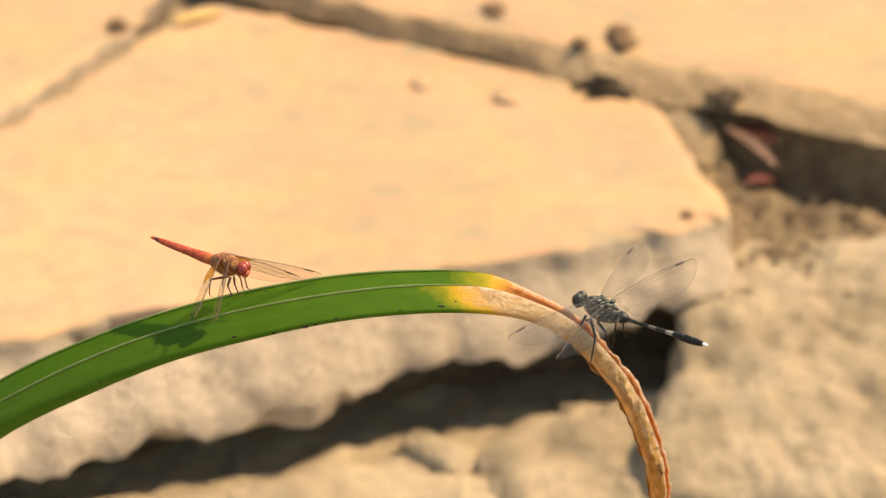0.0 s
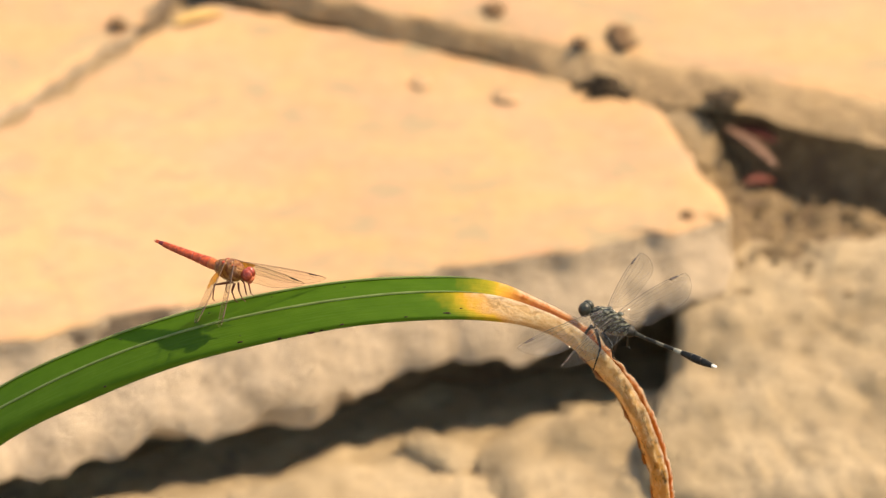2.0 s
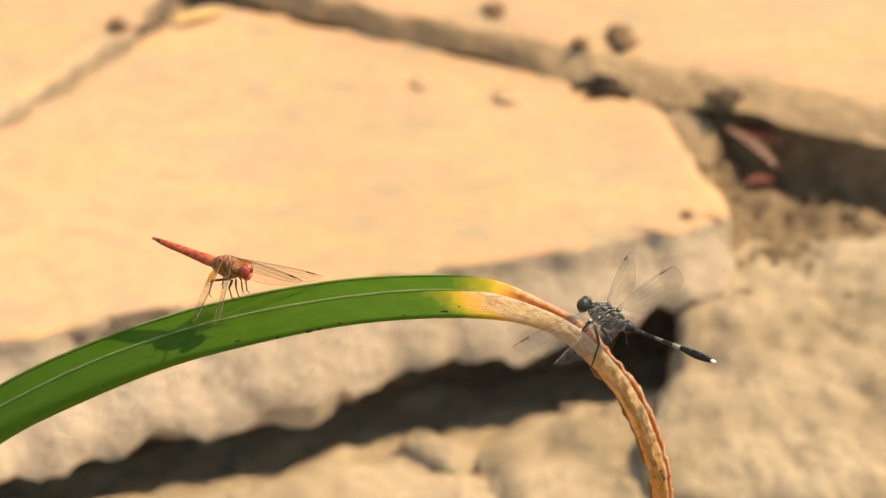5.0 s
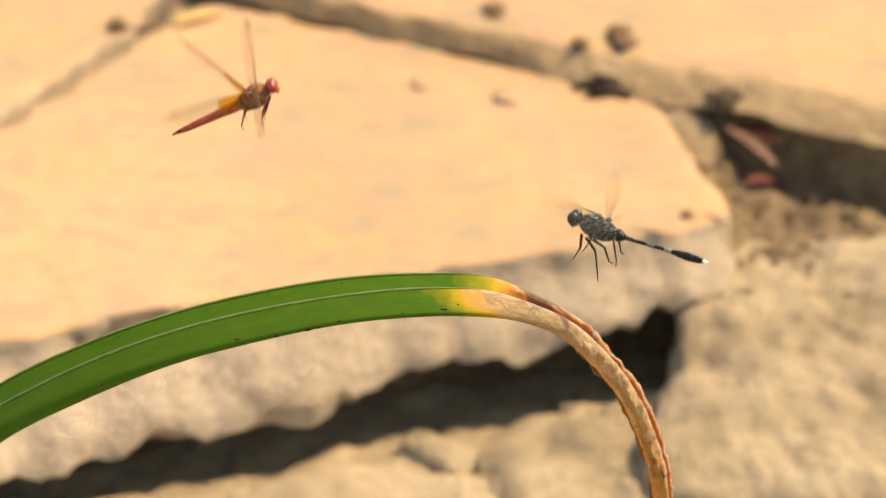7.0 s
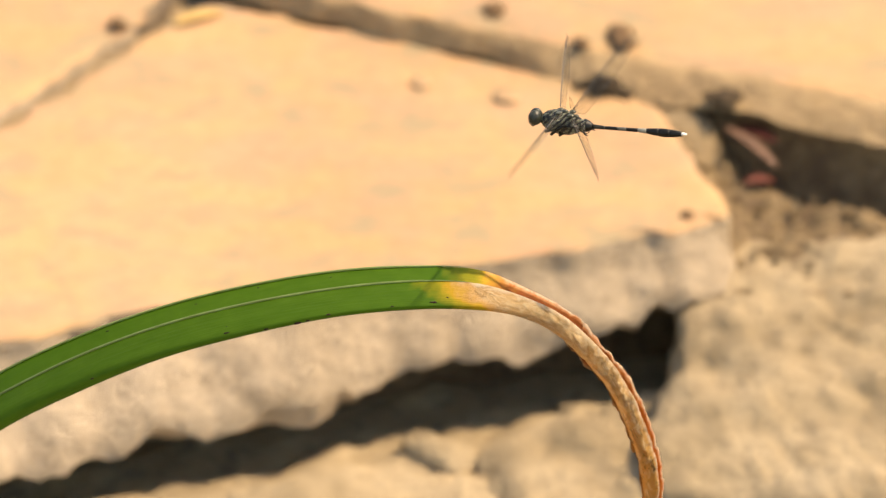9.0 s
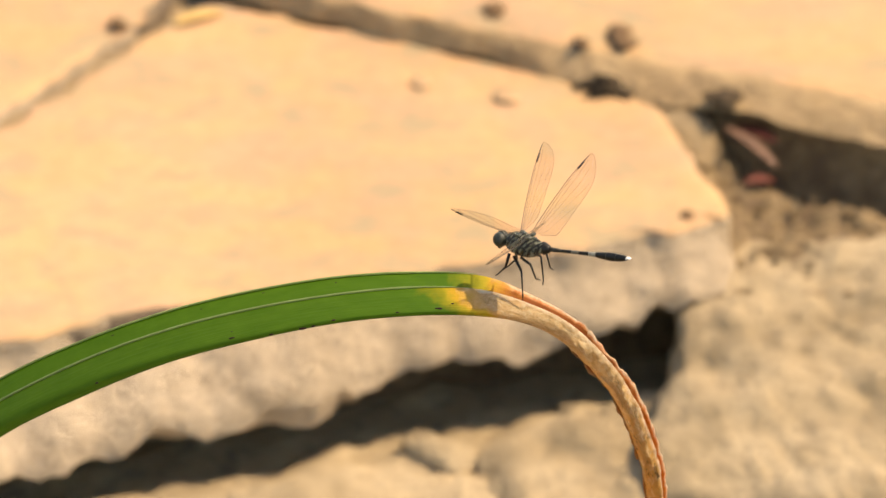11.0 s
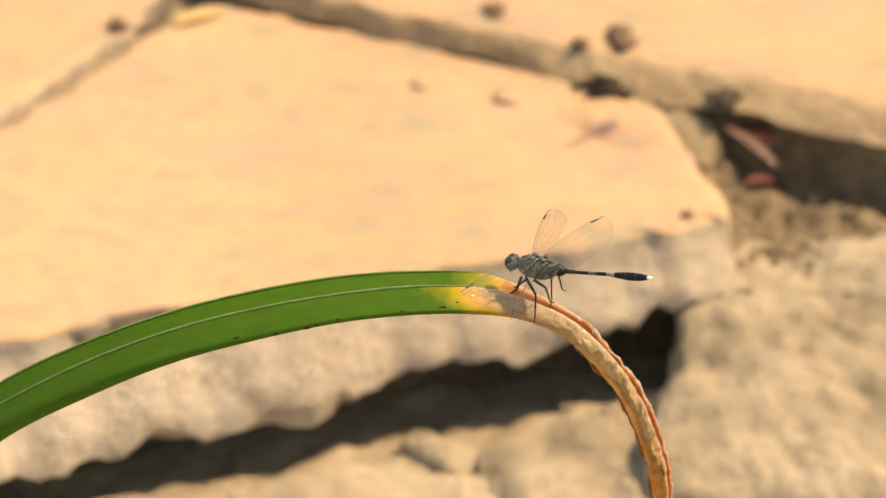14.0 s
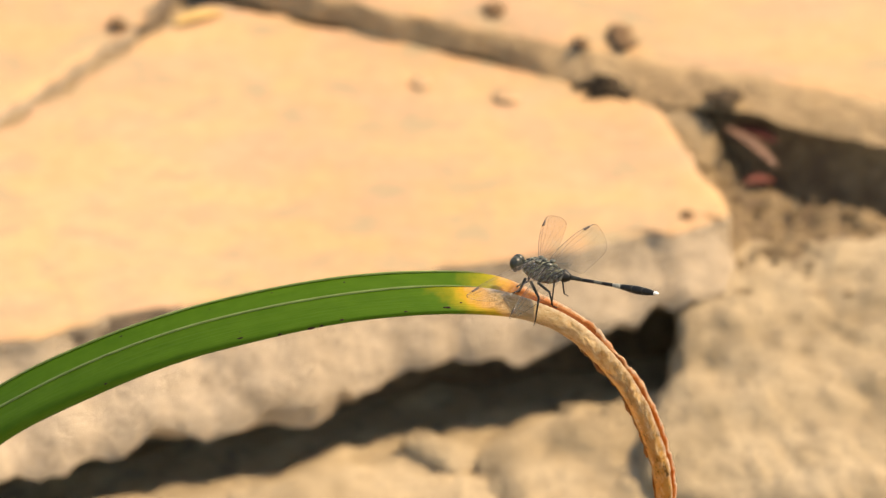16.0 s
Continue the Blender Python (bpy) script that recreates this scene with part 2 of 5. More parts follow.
INSECT_WHITE = plain("white tip", (0.80, 0.80, 0.74), 0.45, 0.4, 0.1)
INSECT_EYE = plain("dark green eye", (0.030, 0.034, 0.024), 0.3, 0.4, 0.85, 800, 0.0005)
RED_SHELL = plain("red shell", (0.41, 0.068, 0.026), 0.45, 0.3, 0.45, 650, 0.0003)
RUST_SHELL = plain("rust orange shell", (0.44, 0.11, 0.035), 0.5, 0.25, 0.4, 500, 0.0002)
RED_TIP = plain("dark red tip", (0.16, 0.02, 0.025), 0.45, 0.4, 0.3, 500)
RED_EYE = plain("crimson eye", (0.28, 0.040, 0.020), 0.22, 0.5, 0.7, 700, 0.0004)
RED_FACE = plain("orange face", (0.50, 0.13, 0.06), 0.4, 0.4, 0.25)
RED_LEG = plain("brown leg", (0.15, 0.035, 0.018), 0.5, 0.4, 0.3)


def striped(name, dark, pale, scale, low, high, angle, spin=0.35, wander=5.0, flecked=False):
    """Thorax: slanting stripes with ragged borders."""
    m, nodes, links, shader = material(name)
    co = nodes.new("ShaderNodeTexCoord").outputs["Object"]
    turn = nodes.new("ShaderNodeMapping")
    turn.inputs["Rotation"].default_value = (0, angle, spin)
    links.new(co, turn.inputs["Vector"])
    wave = nodes.new("ShaderNodeTexWave")
    wave.inputs["Scale"].default_value, wave.inputs["Distortion"].default_value = scale, wander
    wave.inputs["Detail"].default_value, wave.inputs["Detail Scale"].default_value = 3.0, 2.0
    links.new(turn.outputs[0], wave.inputs["Vector"])
    stripe = ramp_node(nodes, links, wave.outputs["Fac"], [(low, dark), (high, pale)])
    if flecked:
        streaks = noise_node(nodes, links, co, 620, 4, 0.65, (0.6, 1.2, 1.0))
        stripe = mix_node(nodes, links, ramp_node(nodes, links, streaks, [(0.36, (0, 0, 0)), (0.54, (1, 1, 1))]), dark, stripe)
    fine = noise_node(nodes, links, co, 1100, 4, 0.7)
    stripe = mix_node(nodes, links, 0.7, stripe, ramp_node(nodes, links, fine, [(0.3, (0.45, 0.45, 0.45)), (0.7, (1, 1, 1))]), "MULTIPLY")
    links.new(stripe, shader.inputs["Base Color"])
    shader.inputs["Roughness"].default_value = 0.22
    bump_node(nodes, links, shader, fine, 1.0, 0.0011)
    return m


DARK_THORAX = striped("black and olive thorax", (0.012, 0.012, 0.009), (0.27, 0.28, 0.19), 240, 0.30, 0.85, 0.75, 0.45, 4.5, True)
RED_THORAX = striped("rust brown thorax", (0.31, 0.10, 0.028), (0.48, 0.20, 0.055), 150, 0.25, 0.8, 0.5)


# ---- building helpers ----
def part(name, bm, mat, parent=None, label="", smooth=True):
    """Links a bmesh as one mesh object, under a thing or a part if one is given."""
    me = bpy.data.meshes.new(name)
    bmesh.ops.recalc_face_normals(bm, faces=bm.faces)
    bm.to_mesh(me)
    bm.free()
    for p in me.polygons:
        p.use_smooth = smooth
    for mt in (mat if isinstance(mat, (list, tuple)) else [mat]):
        me.materials.append(mt)
    ob = new(name, me)
    if parent is not None:
        ob.parent = parent
    if label:
        tagged(ob, label)
    return ob


def loft(bm, rings, closed=True, caps=True, mat=0):
    """Joins rings of points into a skin."""
    rows = [[bm.verts.new(p) for p in ring] for ring in rings]
    n = len(rows[0])
    for a, b in zip(rows, rows[1:]):
        for i in range(n if closed else n - 1):
            j = (i + 1) % n
            bm.faces.new((a[i], a[j], b[j], b[i])).material_index = mat
    if caps:
        bm.faces.new(rows[0]).material_index = mat
        bm.faces.new(rows[-1][::-1]).material_index = mat
    return rows


def rod(bm, points, radii, sides=6, mat=0):
    """A round rod along points."""
    points = [Vector(p) for p in points]
    if isinstance(radii, (int, float)):
        radii = [radii] * len(points)
    rings = []
    for i, p in enumerate(points):
        way = (points[min(i + 1, len(points) - 1)] - points[max(i - 1, 0)]).normalized()
        side = way.cross(Vector((0.13, 0.21, 1.0))).normalized()
        up = side.cross(way)
        rings.append([p + (side * math.cos(a) + up * math.sin(a)) * radii[i]
                      for a in (2 * math.pi * k / sides for k in range(sides))])
    loft(bm, rings, mat=mat)


def body_tube(bm, stations, sides=14, mat=0):
    """Skin round the x axis through stations (x, z, half width, half height)."""
    loft(bm, [[Vector((x, math.cos(a) * w, z + math.sin(a) * h)) for a in (2 * math.pi * k / sides for k in range(sides))]
              for x, z, w, h in stations], mat=mat)


def spline(points, n):
    """Catmull-Rom through points: n places, evenly in the parameter."""
    pts = [Vector(p) for p in points]
    pts = [pts[0] * 2 - pts[1]] + pts + [pts[-1] * 2 - pts[-2]]
    out = []
    for i in range(n):
        u = i / (n - 1) * (len(pts) - 3)
        k = min(int(u), len(pts) - 4)
        f = u - k
        a, b, c, d = pts[k:k + 4]
        out.append(0.5 * (2 * b + (c - a) * f + (2 * a - 5 * b + 4 * c - d) * f * f + (3 * b - a - 3 * c + d) * f ** 3))
    return out


def rough(p, scale, octaves=5, seed=0.0):
    return noise.fractal(Vector(p) * scale + Vector((seed, seed * 1.7, -seed)), 0.9, 2.1, octaves)


def step(a, b, v):
    u = min(1, max(0, (v - a) / (b - a)))
    return u * u * (3 - 2 * u)


# ---- ground: one sheet of earth, raised as a bank under the paving ----
def bank_line(x):
    """The y at which the bank under the paving begins."""
    return 0.452 + 0.33 * x


def ground_height(x, y):
    far = math.hypot(x, y - 0.4)
    h = 0.058 * step(0, 0.05, y - bank_line(max(-0.6, min(0.6, x)))) - 0.012
    h += rough((x, y, 0), 14, 4, 3) * 0.006 * (1 if far < 2 else 0)
    if far > 3:
        h += rough((x, y, 0), 0.03, 4, 9) * min(1.5, far * 0.004)
    return h


def build_ground():
    ticks = [math.sinh(u * 10.2 / 110) * 0.27 for u in range(-110, 111)]
    bm = bmesh.new()
    grid = [[bm.verts.new((x, y + 0.42, ground_height(x, y + 0.42))) for x in ticks] for y in ticks]
    for r0, r1 in zip(grid, grid[1:]):
        for i in range(len(ticks) - 1):
            bm.faces.new((r0[i], r0[i + 1], r1[i + 1], r1[i]))
    tagged(part("ground", bm, EARTH), "dry brown earth with a low bank under the paving", "ground", kind="structure")


build_ground()


# ---- paving slabs ----
# breaks along the lower front edge of the nearest slab: place along x, half width, height
LIP = ((-0.131, 0.008, 0.0055), (-0.106, 0.010, -0.004), (-0.081, 0.014, 0.008), (-0.055, 0.012, 0.005), (0.030, 0.015, -0.002))


def slab(name, outline, top, bottom, batter, undercut, seed, label, chips=0.0022, hollow=0.0009, hewn=1.0, edge=None, rolled=False):
    """A rough-hewn paving slab with an uneven edge face that leans out by batter and is undercut below."""
    corners = [Vector((x, y, 0)) for x, y in outline]
    pts = []
    for a, b in zip(corners, corners[1:] + corners[:1]):
        n = max(2, int((b - a).length / 0.005))
        pts += [a.lerp(b, i / n) for i in range(n)]
    count = len(pts)
    for _ in range(2):
        pts = [(pts[i - 1] + pts[i] * 2 + pts[(i + 1) % count]) / 4 for i in range(count)]
    even = pts
    for _ in range(14):
        even = [(even[i - 1] + even[i] * 2 + even[(i + 1) % count]) / 4 for i in range(count)]
    outs = []
    for i in range(count):
        d = (pts[(i + 1) % count] - pts[i - 1]).normalized()
        outs.append(Vector((d.y, -d.x, 0)))
    pts = [p + o * (rough(p, 45, 5, seed) * chips * 2.2 + rough(p, 160, 3, seed) * chips * 0.5) for p, o in zip(pts, outs)]
    mid = sum(pts, Vector()) / count
    bm = bmesh.new()
    rings = []
    spokes = [0.015, 0.04, 0.07, 0.11, 0.15, 0.2, 0.25, 0.3, 0.36, 0.42, 0.48, 0.54, 0.6, 0.66, 0.72, 0.78, 0.83, 0.88, 0.92, 0.96, 0.985]
    brim = len(spokes)
    for s in spokes:
        here = [mid.lerp(e.lerp(p, step(0.55, 1.0, s)), s) for e, p in zip(even, pts)]
        rings.append([q + Vector((0, 0, top + rough(q, 20, 1, seed) * 0.0009)) for q in here])
    rings.append([p + Vector((0, 0, top - 0.0012 + rough(p, 60, 3, seed) * 0.0012)) for p in pts])
    rows = 9
    for k in range(1, rows + 1):
        f = k / rows
        ring = []
        for p, o in zip(pts, outs):
            front = max(0.0, -o.y)
            low = bottom + (0.003 * step(-0.04, 0.0, p.x) + 0.012 * step(0.02, 0.10, p.x)) * front * (hewn > 0.5) - 0.005 * step(-0.06, -0.16, p.x) * front + sum(h * math.exp(-((p.x - c) / w) ** 2) for c, w, h in LIP) * front * (hewn > 0.5) + (rough(p, 28, 4, seed + 5) * 0.007 + rough(p, 90, 4, seed + 6) * 0.0045) * front
            lean = (batter + 0.018 * step(0.0, -0.10, p.x)) * front * (step(0.12, 0.95, f) if hewn > 0.5 else f) - hollow * front * math.sin(math.pi * min(1, f / 0.34)) * (0.8 + 0.5 * rough(p, 35, 3, seed + 9))
            drop = f
            if rolled:
                # a worn, rounded arris that falls away to a steep foot
                lean, drop = batter * (0.35 + 0.65 * step(0.0, 0.13, p.x)) * front * f ** 0.9, f ** 1.35
                low = bottom + rough(p, 28, 4, seed + 5) * 0.003 * front
            at = p + Vector((0, 0, top + (low - top) * drop))
            chip = rough((p.x * 1.0, p.y, at.z * 1.6), 55, 5, seed + 2) * 0.0026 + rough((p.x, p.y, at.z), 150, 3, seed) * 0.0008
            ring.append(at + o * (0.001 + lean + chip * min(1, f * 2.5) * hewn))
        rings.append(ring)
    # broken facets in the shade below the lower edge, then the underside
    facet = []
    for q, p, o in zip(rings[brim + rows], pts, outs):
        broken = (0.55 * math.exp(-((p.x + 0.068) / 0.026) ** 2) + 0.3 * math.exp(-((p.x + 0.126) / 0.010) ** 2)
                  + 0.3 * math.exp(-((p.x - 0.082) / 0.012) ** 2)) * max(0.0, -o.y) * (hewn > 0.5)
        whole = 1 - min(1, broken * 1.8)
        facet.append(q + Vector((0, 0, -0.013 * (1 - whole))) - o * (0.001 + 0.006 * whole))
    rings.append(facet)
    rings.append([Vector((q.x, q.y, max(q.z, bottom) + 0.002)) - o * undercut for q, o in zip(facet, outs)])
    skin = loft(bm, rings)
    for ring in (skin[brim + rows], skin[brim + 1 + rows]):
        for v, w in zip(ring, ring[1:]):
            bm.edges.get((v, w)).smooth = False
    side = count * brim
    ob = part(name, bm, [SLAB_STONE, edge or EDGE_STONE, DARK_STREAK])
    for p in ob.data.polygons:
        if side <= p.index < count * (brim + rows + 2):
            p.material_index = 1
        # a ragged dark streak along the front arris
        if hewn > 0.5 and side - count <= p.index < side + 2 * count and p.normal.y < 0.2:
            x = p.center.x
            if 1 - abs(x + 0.128) / 0.024 > 0.35 + rough(p.center, 90, 3, 17) * 0.7:
                p.material_index = 2
    return tagged(ob, label, "paving slab", "paving slabs", "structure")


slab("paving_slab", [(-0.34, 0.315), (-0.1845, 0.3755), (-0.09, 0.407), (0.0, 0.435), (0.06, 0.452), (0.1265, 0.4775),
                     (0.114, 0.525), (0.102, 0.577), (0.082, 0.596), (0.004, 0.637), (-0.112, 0.687), (-0.126, 0.672),
                     (-0.201, 0.5586), (-0.30, 0.43)], 0.10, 0.058, 0.018, 0.075, 4.0,
     "pale sandstone paving slab with a rough-hewn front edge")
slab("paving_slab", [(-0.137, 0.677), (-0.125, 0.70), (-0.20, 0.95), (-0.75, 1.0), (-0.75, 0.40), (-0.31, 0.435), (-0.212, 0.562)],
     0.10, 0.052, 0.003, 0.02, 7.0, "pale sandstone paving slab behind a dusty joint")
slab("paving_slab", [(-0.115, 0.708), (-0.02, 0.652), (0.092, 0.606), (0.145, 0.588), (0.22, 0.553), (0.45, 0.457), (0.62, 0.9), (0.1, 1.35), (-0.2, 0.98)],
     0.113, 0.1010, 0.0205, 0.06, 11.0, "raised pale sandstone paving slab with a soil-stained edge", 0.0012, 0.0, 0.45, SOILED_STONE, True)
slab("paving_slab", [(-0.22, 1.0), (0.09, 1.37), (-0.1, 2.2), (-1.2, 2.2), (-1.2, 1.02)], 0.10, 0.052, 0.003, 0.03, 15.0,
     "pale sandstone paving slab at the back of the terrace")


def joint_fill():
    """Earth and dust in the joints between the slabs."""
    bm = bmesh.new()
    grid = []
    for j in range(60):
        row = []
        for i in range(60):
            x, y = -0.34 + 0.48 * i / 59, 0.40 + 0.36 * j / 59
            lim = bank_line(x) + 0.06
            z = 0.0915 + 0.007 * step(0.07, 0.09, x) - 0.035 * step(0.118, 0.14, x) - 0.012 * step(0.57, 0.548, y) * step(0.08, 0.10, x) + rough((x, y, 0), 60, 4, 21) * 0.005
            row.append(bm.verts.new((x, max(y, lim), z)))
        grid.append(row)
    for r0, r1 in zip(grid, grid[1:]):
        for i in range(59):
            if (r0[i].co - r1[i].co).length > 1e-5 and (r0[i + 1].co - r1[i + 1].co).length > 1e-5:
                bm.faces.new((r0[i], r0[i + 1], r1[i + 1], r1[i]))
    loose = [v for v in bm.verts if not v.link_faces]
    bmesh.ops.delete(bm, geom=loose, context="VERTS")
    tagged(part("joint_filling", bm, MORTAR), "dusty earth filling the joints between the slabs", "earth", kind="structure")


joint_fill()


# ---- rocks below the paving ----
def rock(name, at, size, seed, label, square=0.55, jag=0.16, turn=0.0, lean=(0.0, 0.0), detail=5, mat=None):
    """A broken rock: a blunt block with facets, lumps and fine relief."""
    bm = bmesh.new()
    bmesh.ops.create_icosphere(bm, subdivisions=detail, radius=1)
    half = Vector(size) / 2
    for v in bm.verts:
        d = v.co.normalized()
        k = (abs(d.x) ** (1 / square) + abs(d.y) ** (1 / square) + abs(d.z) ** (1 / square)) ** (-square)
        p = d * k
        q = Vector((p.x * half.x, p.y * half.y, p.z * half.z))
        lump = rough(q, 18, 3, seed) * 0.5 + rough(q, 48, 5, seed + 3) * 0.5 + abs(rough(q, 85, 4, seed + 6)) * 0.35
        crack = abs(rough(q, 26, 3, seed + 8))
        push = jag * min(half) * (lump - 0.5 * max(0, 0.22 - crack) / 0.22)
        v.co = q + d * push
    spin = Matrix.Rotation(turn, 4, "Z") @ Matrix.Rotation(lean[0], 4, "X") @ Matrix.Rotation(lean[1], 4, "Y")
    bm.transform(spin)
    ob = part(name, bm, mat or ROCK_STONE)
    ob.location = at
    return tagged(ob, label, "rock", "rocks below the paving")


rock("rock", (0.2095, 0.410, 0.014), (0.228, 0.188, 0.112), 31.0, "large rough tan rock against the edge of the paving", 0.10, 0.13, -0.20, (0.14, 0.0), 6)
rock("rock", (-0.010, 0.298, -0.001), (0.34, 0.226, 0.072), 44.0, "broad flat tan rock with a cracked surface below the slab", 0.17, 0.22, 0.40, (0.0, 0.035), 6)
rock("rock", (0.131, 0.372, -0.003), (0.216, 0.15, 0.088), 57.0, "rough tan rock wedged between larger rocks", 0.14, 0.16, 0.42, (0.06, 0.0), 6)
rock("rock", (0.083, 0.395, -0.001), (0.062, 0.088, 0.077), 23.0, "blunt tan rock packed against the large rock", 0.16, 0.2, 0.15, (0.05, 0.0), 5)
rock("rock", (-0.002, 0.391, 0.031), (0.034, 0.020, 0.016), 63.0, "small tan stone lying on a flat rock", 0.25, 0.5, -0.6, (0, 0.2), 4)
rock("rock", (-0.03, 0.428, -0.014), (0.40, 0.12, 0.06), 91.0, "flat tan rock in the shade under the overhanging slab", 0.2, 0.25, 0.38, (-0.10, 0.0), 5, SHADE_STONE)
rock("rock", (-0.23, 0.24, -0.006), (0.13, 0.15, 0.06), 71.0, "rough tan rock below the overhanging slab", 0.22, 0.2, 0.3)
rock("rock", (0.40, 0.46, 0.02), (0.14, 0.20, 0.11), 77.0, "rough tan rock beside the earth patch", 0.22, 0.16, 0.1)


def earth_patch():
    """Crumbly earth in the broken corner of the paving."""
    bm = bmesh.new()
    grid = []
    for j in range(90):
        row = []
        for i in range(90):
            x, y = 0.096 + 0.299 * i / 89, 0.455 + 0.175 * j / 89
            z = 0.072 + 0.010 * step(0.45, 0.53, y) - 0.019 * step(0.0, 0.03, y - 0.53 + 0.5 * (x - 0.15)) * step(0.122, 0.146, x)
            # loose soil banked against the edge of the slab
            z = max(z, 0.0955 - 0.034 * step(0.0, 0.026, x - 0.1265 + 0.246 * (y - 0.4775)) - 0.03 * step(0.5, 0.47, y))
            # the cut face of the soil on which the raised slab lies
            back = y - 0.579 + 0.467 * (x - 0.145)
            z = max(z, 0.062 + 0.040 * step(-0.010, 0.004, back))
            z = max(z, 0.1 - 0.03 * step(0.0, 0.045, -back - 0.012) - 0.05 * step(0.120, 0.130, x))
            z += rough((x, y, 0), 40, 5, 81) * 0.005 + rough((x, y, 0), 110, 4, 83) * 0.0045
            row.append(bm.verts.new((x, y, z)))
        grid.append(row)
    for r0, r1 in zip(grid, grid[1:]):
        for i in range(89):
            bm.faces.new((r0[i], r0[i + 1], r1[i + 1], r1[i]))
    tagged(part("earth_patch", bm, EARTH), "crumbly brown earth in a broken corner of the paving", "earth", kind="structure")


earth_patch()


def clod(at, size, seed, mat, label, name="clod", category="debris"):
    bm = bmesh.new()
    bmesh.ops.create_icosphere(bm, subdivisions=3, radius=0.5)
    for v in bm.verts:
        v.co = Vector((v.co.x * size[0], v.co.y * size[1], v.co.z * size[2] * 0.5)) * (1 + (0.8 if size[2] > 0.003 else 0.35) * rough(v.co, 4, 4, seed))
    ob = part(name, bm, mat)
    ob.location = at
    return tagged(ob, label, category, "debris on the paving")


clod((-0.1546, 0.6602, 0.102), (0.008, 0.012, 0.006), 1, CLOD, "small dark clod lying on the paving slab")
clod((0.0241, 0.651, 0.1145), (0.009, 0.015, 0.005), 2, CLOD, "small dark clod lying on the raised slab")
clod((0.0642, 0.617, 0.1145), (0.008, 0.010, 0.004), 3, CLOD, "small brown clod lying on the raised slab")
clod((0.0826, 0.629, 0.1145), (0.010, 0.012, 0.005), 4, CLOD, "dark clod lying on the raised slab")
clod((0.0838, 0.618, 0.1145), (0.012, 0.013, 0.004), 8, CLOD, "flat dark clod lying on the raised slab")
clod((0.1275, 0.5740, 0.1085), (0.015, 0.014, 0.005), 9, DARK_CLOD, "dark flaked clod at the edge of the raised slab")
# next: a dark lump added to darken the notch under the raised slab
clod((0.0800, 0.5990, 0.1015), (0.034, 0.020, 0.016), 12, DARK_CLOD, "dark lump filling the notch under the raised slab")
clod((-0.010, 0.602, 0.1014), (0.009, 0.012, 0.0018), 5, FLAKE, "thin brown flake lying on the paving slab", "flake")
clod((0.0295, 0.589, 0.1014), (0.012, 0.014, 0.0018), 6, FLAKE, "thin brown flake lying on the paving slab", "flake")
clod((0.107, 0.479, 0.1008), (0.006, 0.008, 0.003), 7, CLOD, "dark crumb at the corner of the paving slab", "crumb")


def crumbs():
    """Loose crumbs of earth and stone in the broken corner."""
    rng = random.Random(5)
    shapes = []
    for k in range(4):
        bm = bmesh.new()
        bmesh.ops.create_icosphere(bm, subdivisions=2, radius=0.5)
        for v in bm.verts:
            v.co *= 1 + 0.6 * rough(v.co, 3, 3, 40 + k)
        shapes.append(part("crumb", bm, EARTH if k < 2 else ROCK_STONE))
        tagged(shapes[-1], "small crumb of dry earth in the broken corner" if k < 2 else "small tan stone chip in the broken corner", "debris", "crumbs in the broken corner")
        shapes[-1].scale = (0.006, 0.006, 0.004)
        shapes[-1].location = (0.142 + 0.02 * k, 0.470 + 0.008 * k, 0.0765)
    for i in range(86):
        x, y = rng.uniform(0.13, 0.21), rng.uniform(0.465, 0.525)
        size = rng.uniform(0.2, 0.62)
        m = Matrix.Translation((x, y, 0.073 + 0.010 * step(0.45, 0.53, y) + 0.002)) @ Matrix.Rotation(rng.uniform(0, 6), 4, "Z")
        copy_thing(shapes[i % 4], m @ Matrix.Diagonal((size, size, size, 1)))


crumbs()


def curled_leaf(at, length, width, turn, tilt, mat, label, curl=0.4):
    """A dry narrow leaf, curled along its length."""
    rings = []
    for i in range(17):
        f = i / 16
        w = width * math.sin(math.pi * (0.06 + 0.88 * f)) ** 0.7 / 2
        z = curl * length * 0.25 * math.sin(math.pi * f)
        x = length * (f - 0.5)
        top = [Vector((x, w * u, z + 0.4 * w * u * u)) for u in (-1, -0.5, 0, 0.5, 1)]
        rings.append(top + [p - Vector((0, 0, 0.0006)) for p in top[::-1]])
    bm = bmesh.new()
    loft(bm, rings)
    ob = part("fallen_leaf", bm, mat)
    ob.matrix_world = Matrix.Translation(at) @ Matrix.Rotation(turn, 4, "Z") @ Matrix.Rotation(tilt, 4, "Y")
    return tagged(ob, label, "leaf", "fallen leaves")


curled_leaf((0.1395, 0.5535, 0.094), 0.036, 0.0055, radians(-52), radians(8), PINK_LEAF, "dry faded pink leaf lying in the broken corner", 0.2)
curled_leaf((0.1415, 0.566, 0.0935), 0.026, 0.009, radians(-40), radians(-4), RED_LEAF, "dry dark red leaf lying in the shade", 0.2)
curled_leaf((0.1425, 0.534, 0.0865), 0.014, 0.007, radians(20), radians(5), RED_LEAF, "small dry red leaf on the earth", 0.2)
curled_leaf((-0.1165, 0.668, 0.1015), 0.026, 0.008, radians(30), 0.0, YELLOW_BIT, "small yellow leaf in the joint of the paving", 0.1)


# ---- the strap leaf ----
LEAF_RUN = 720
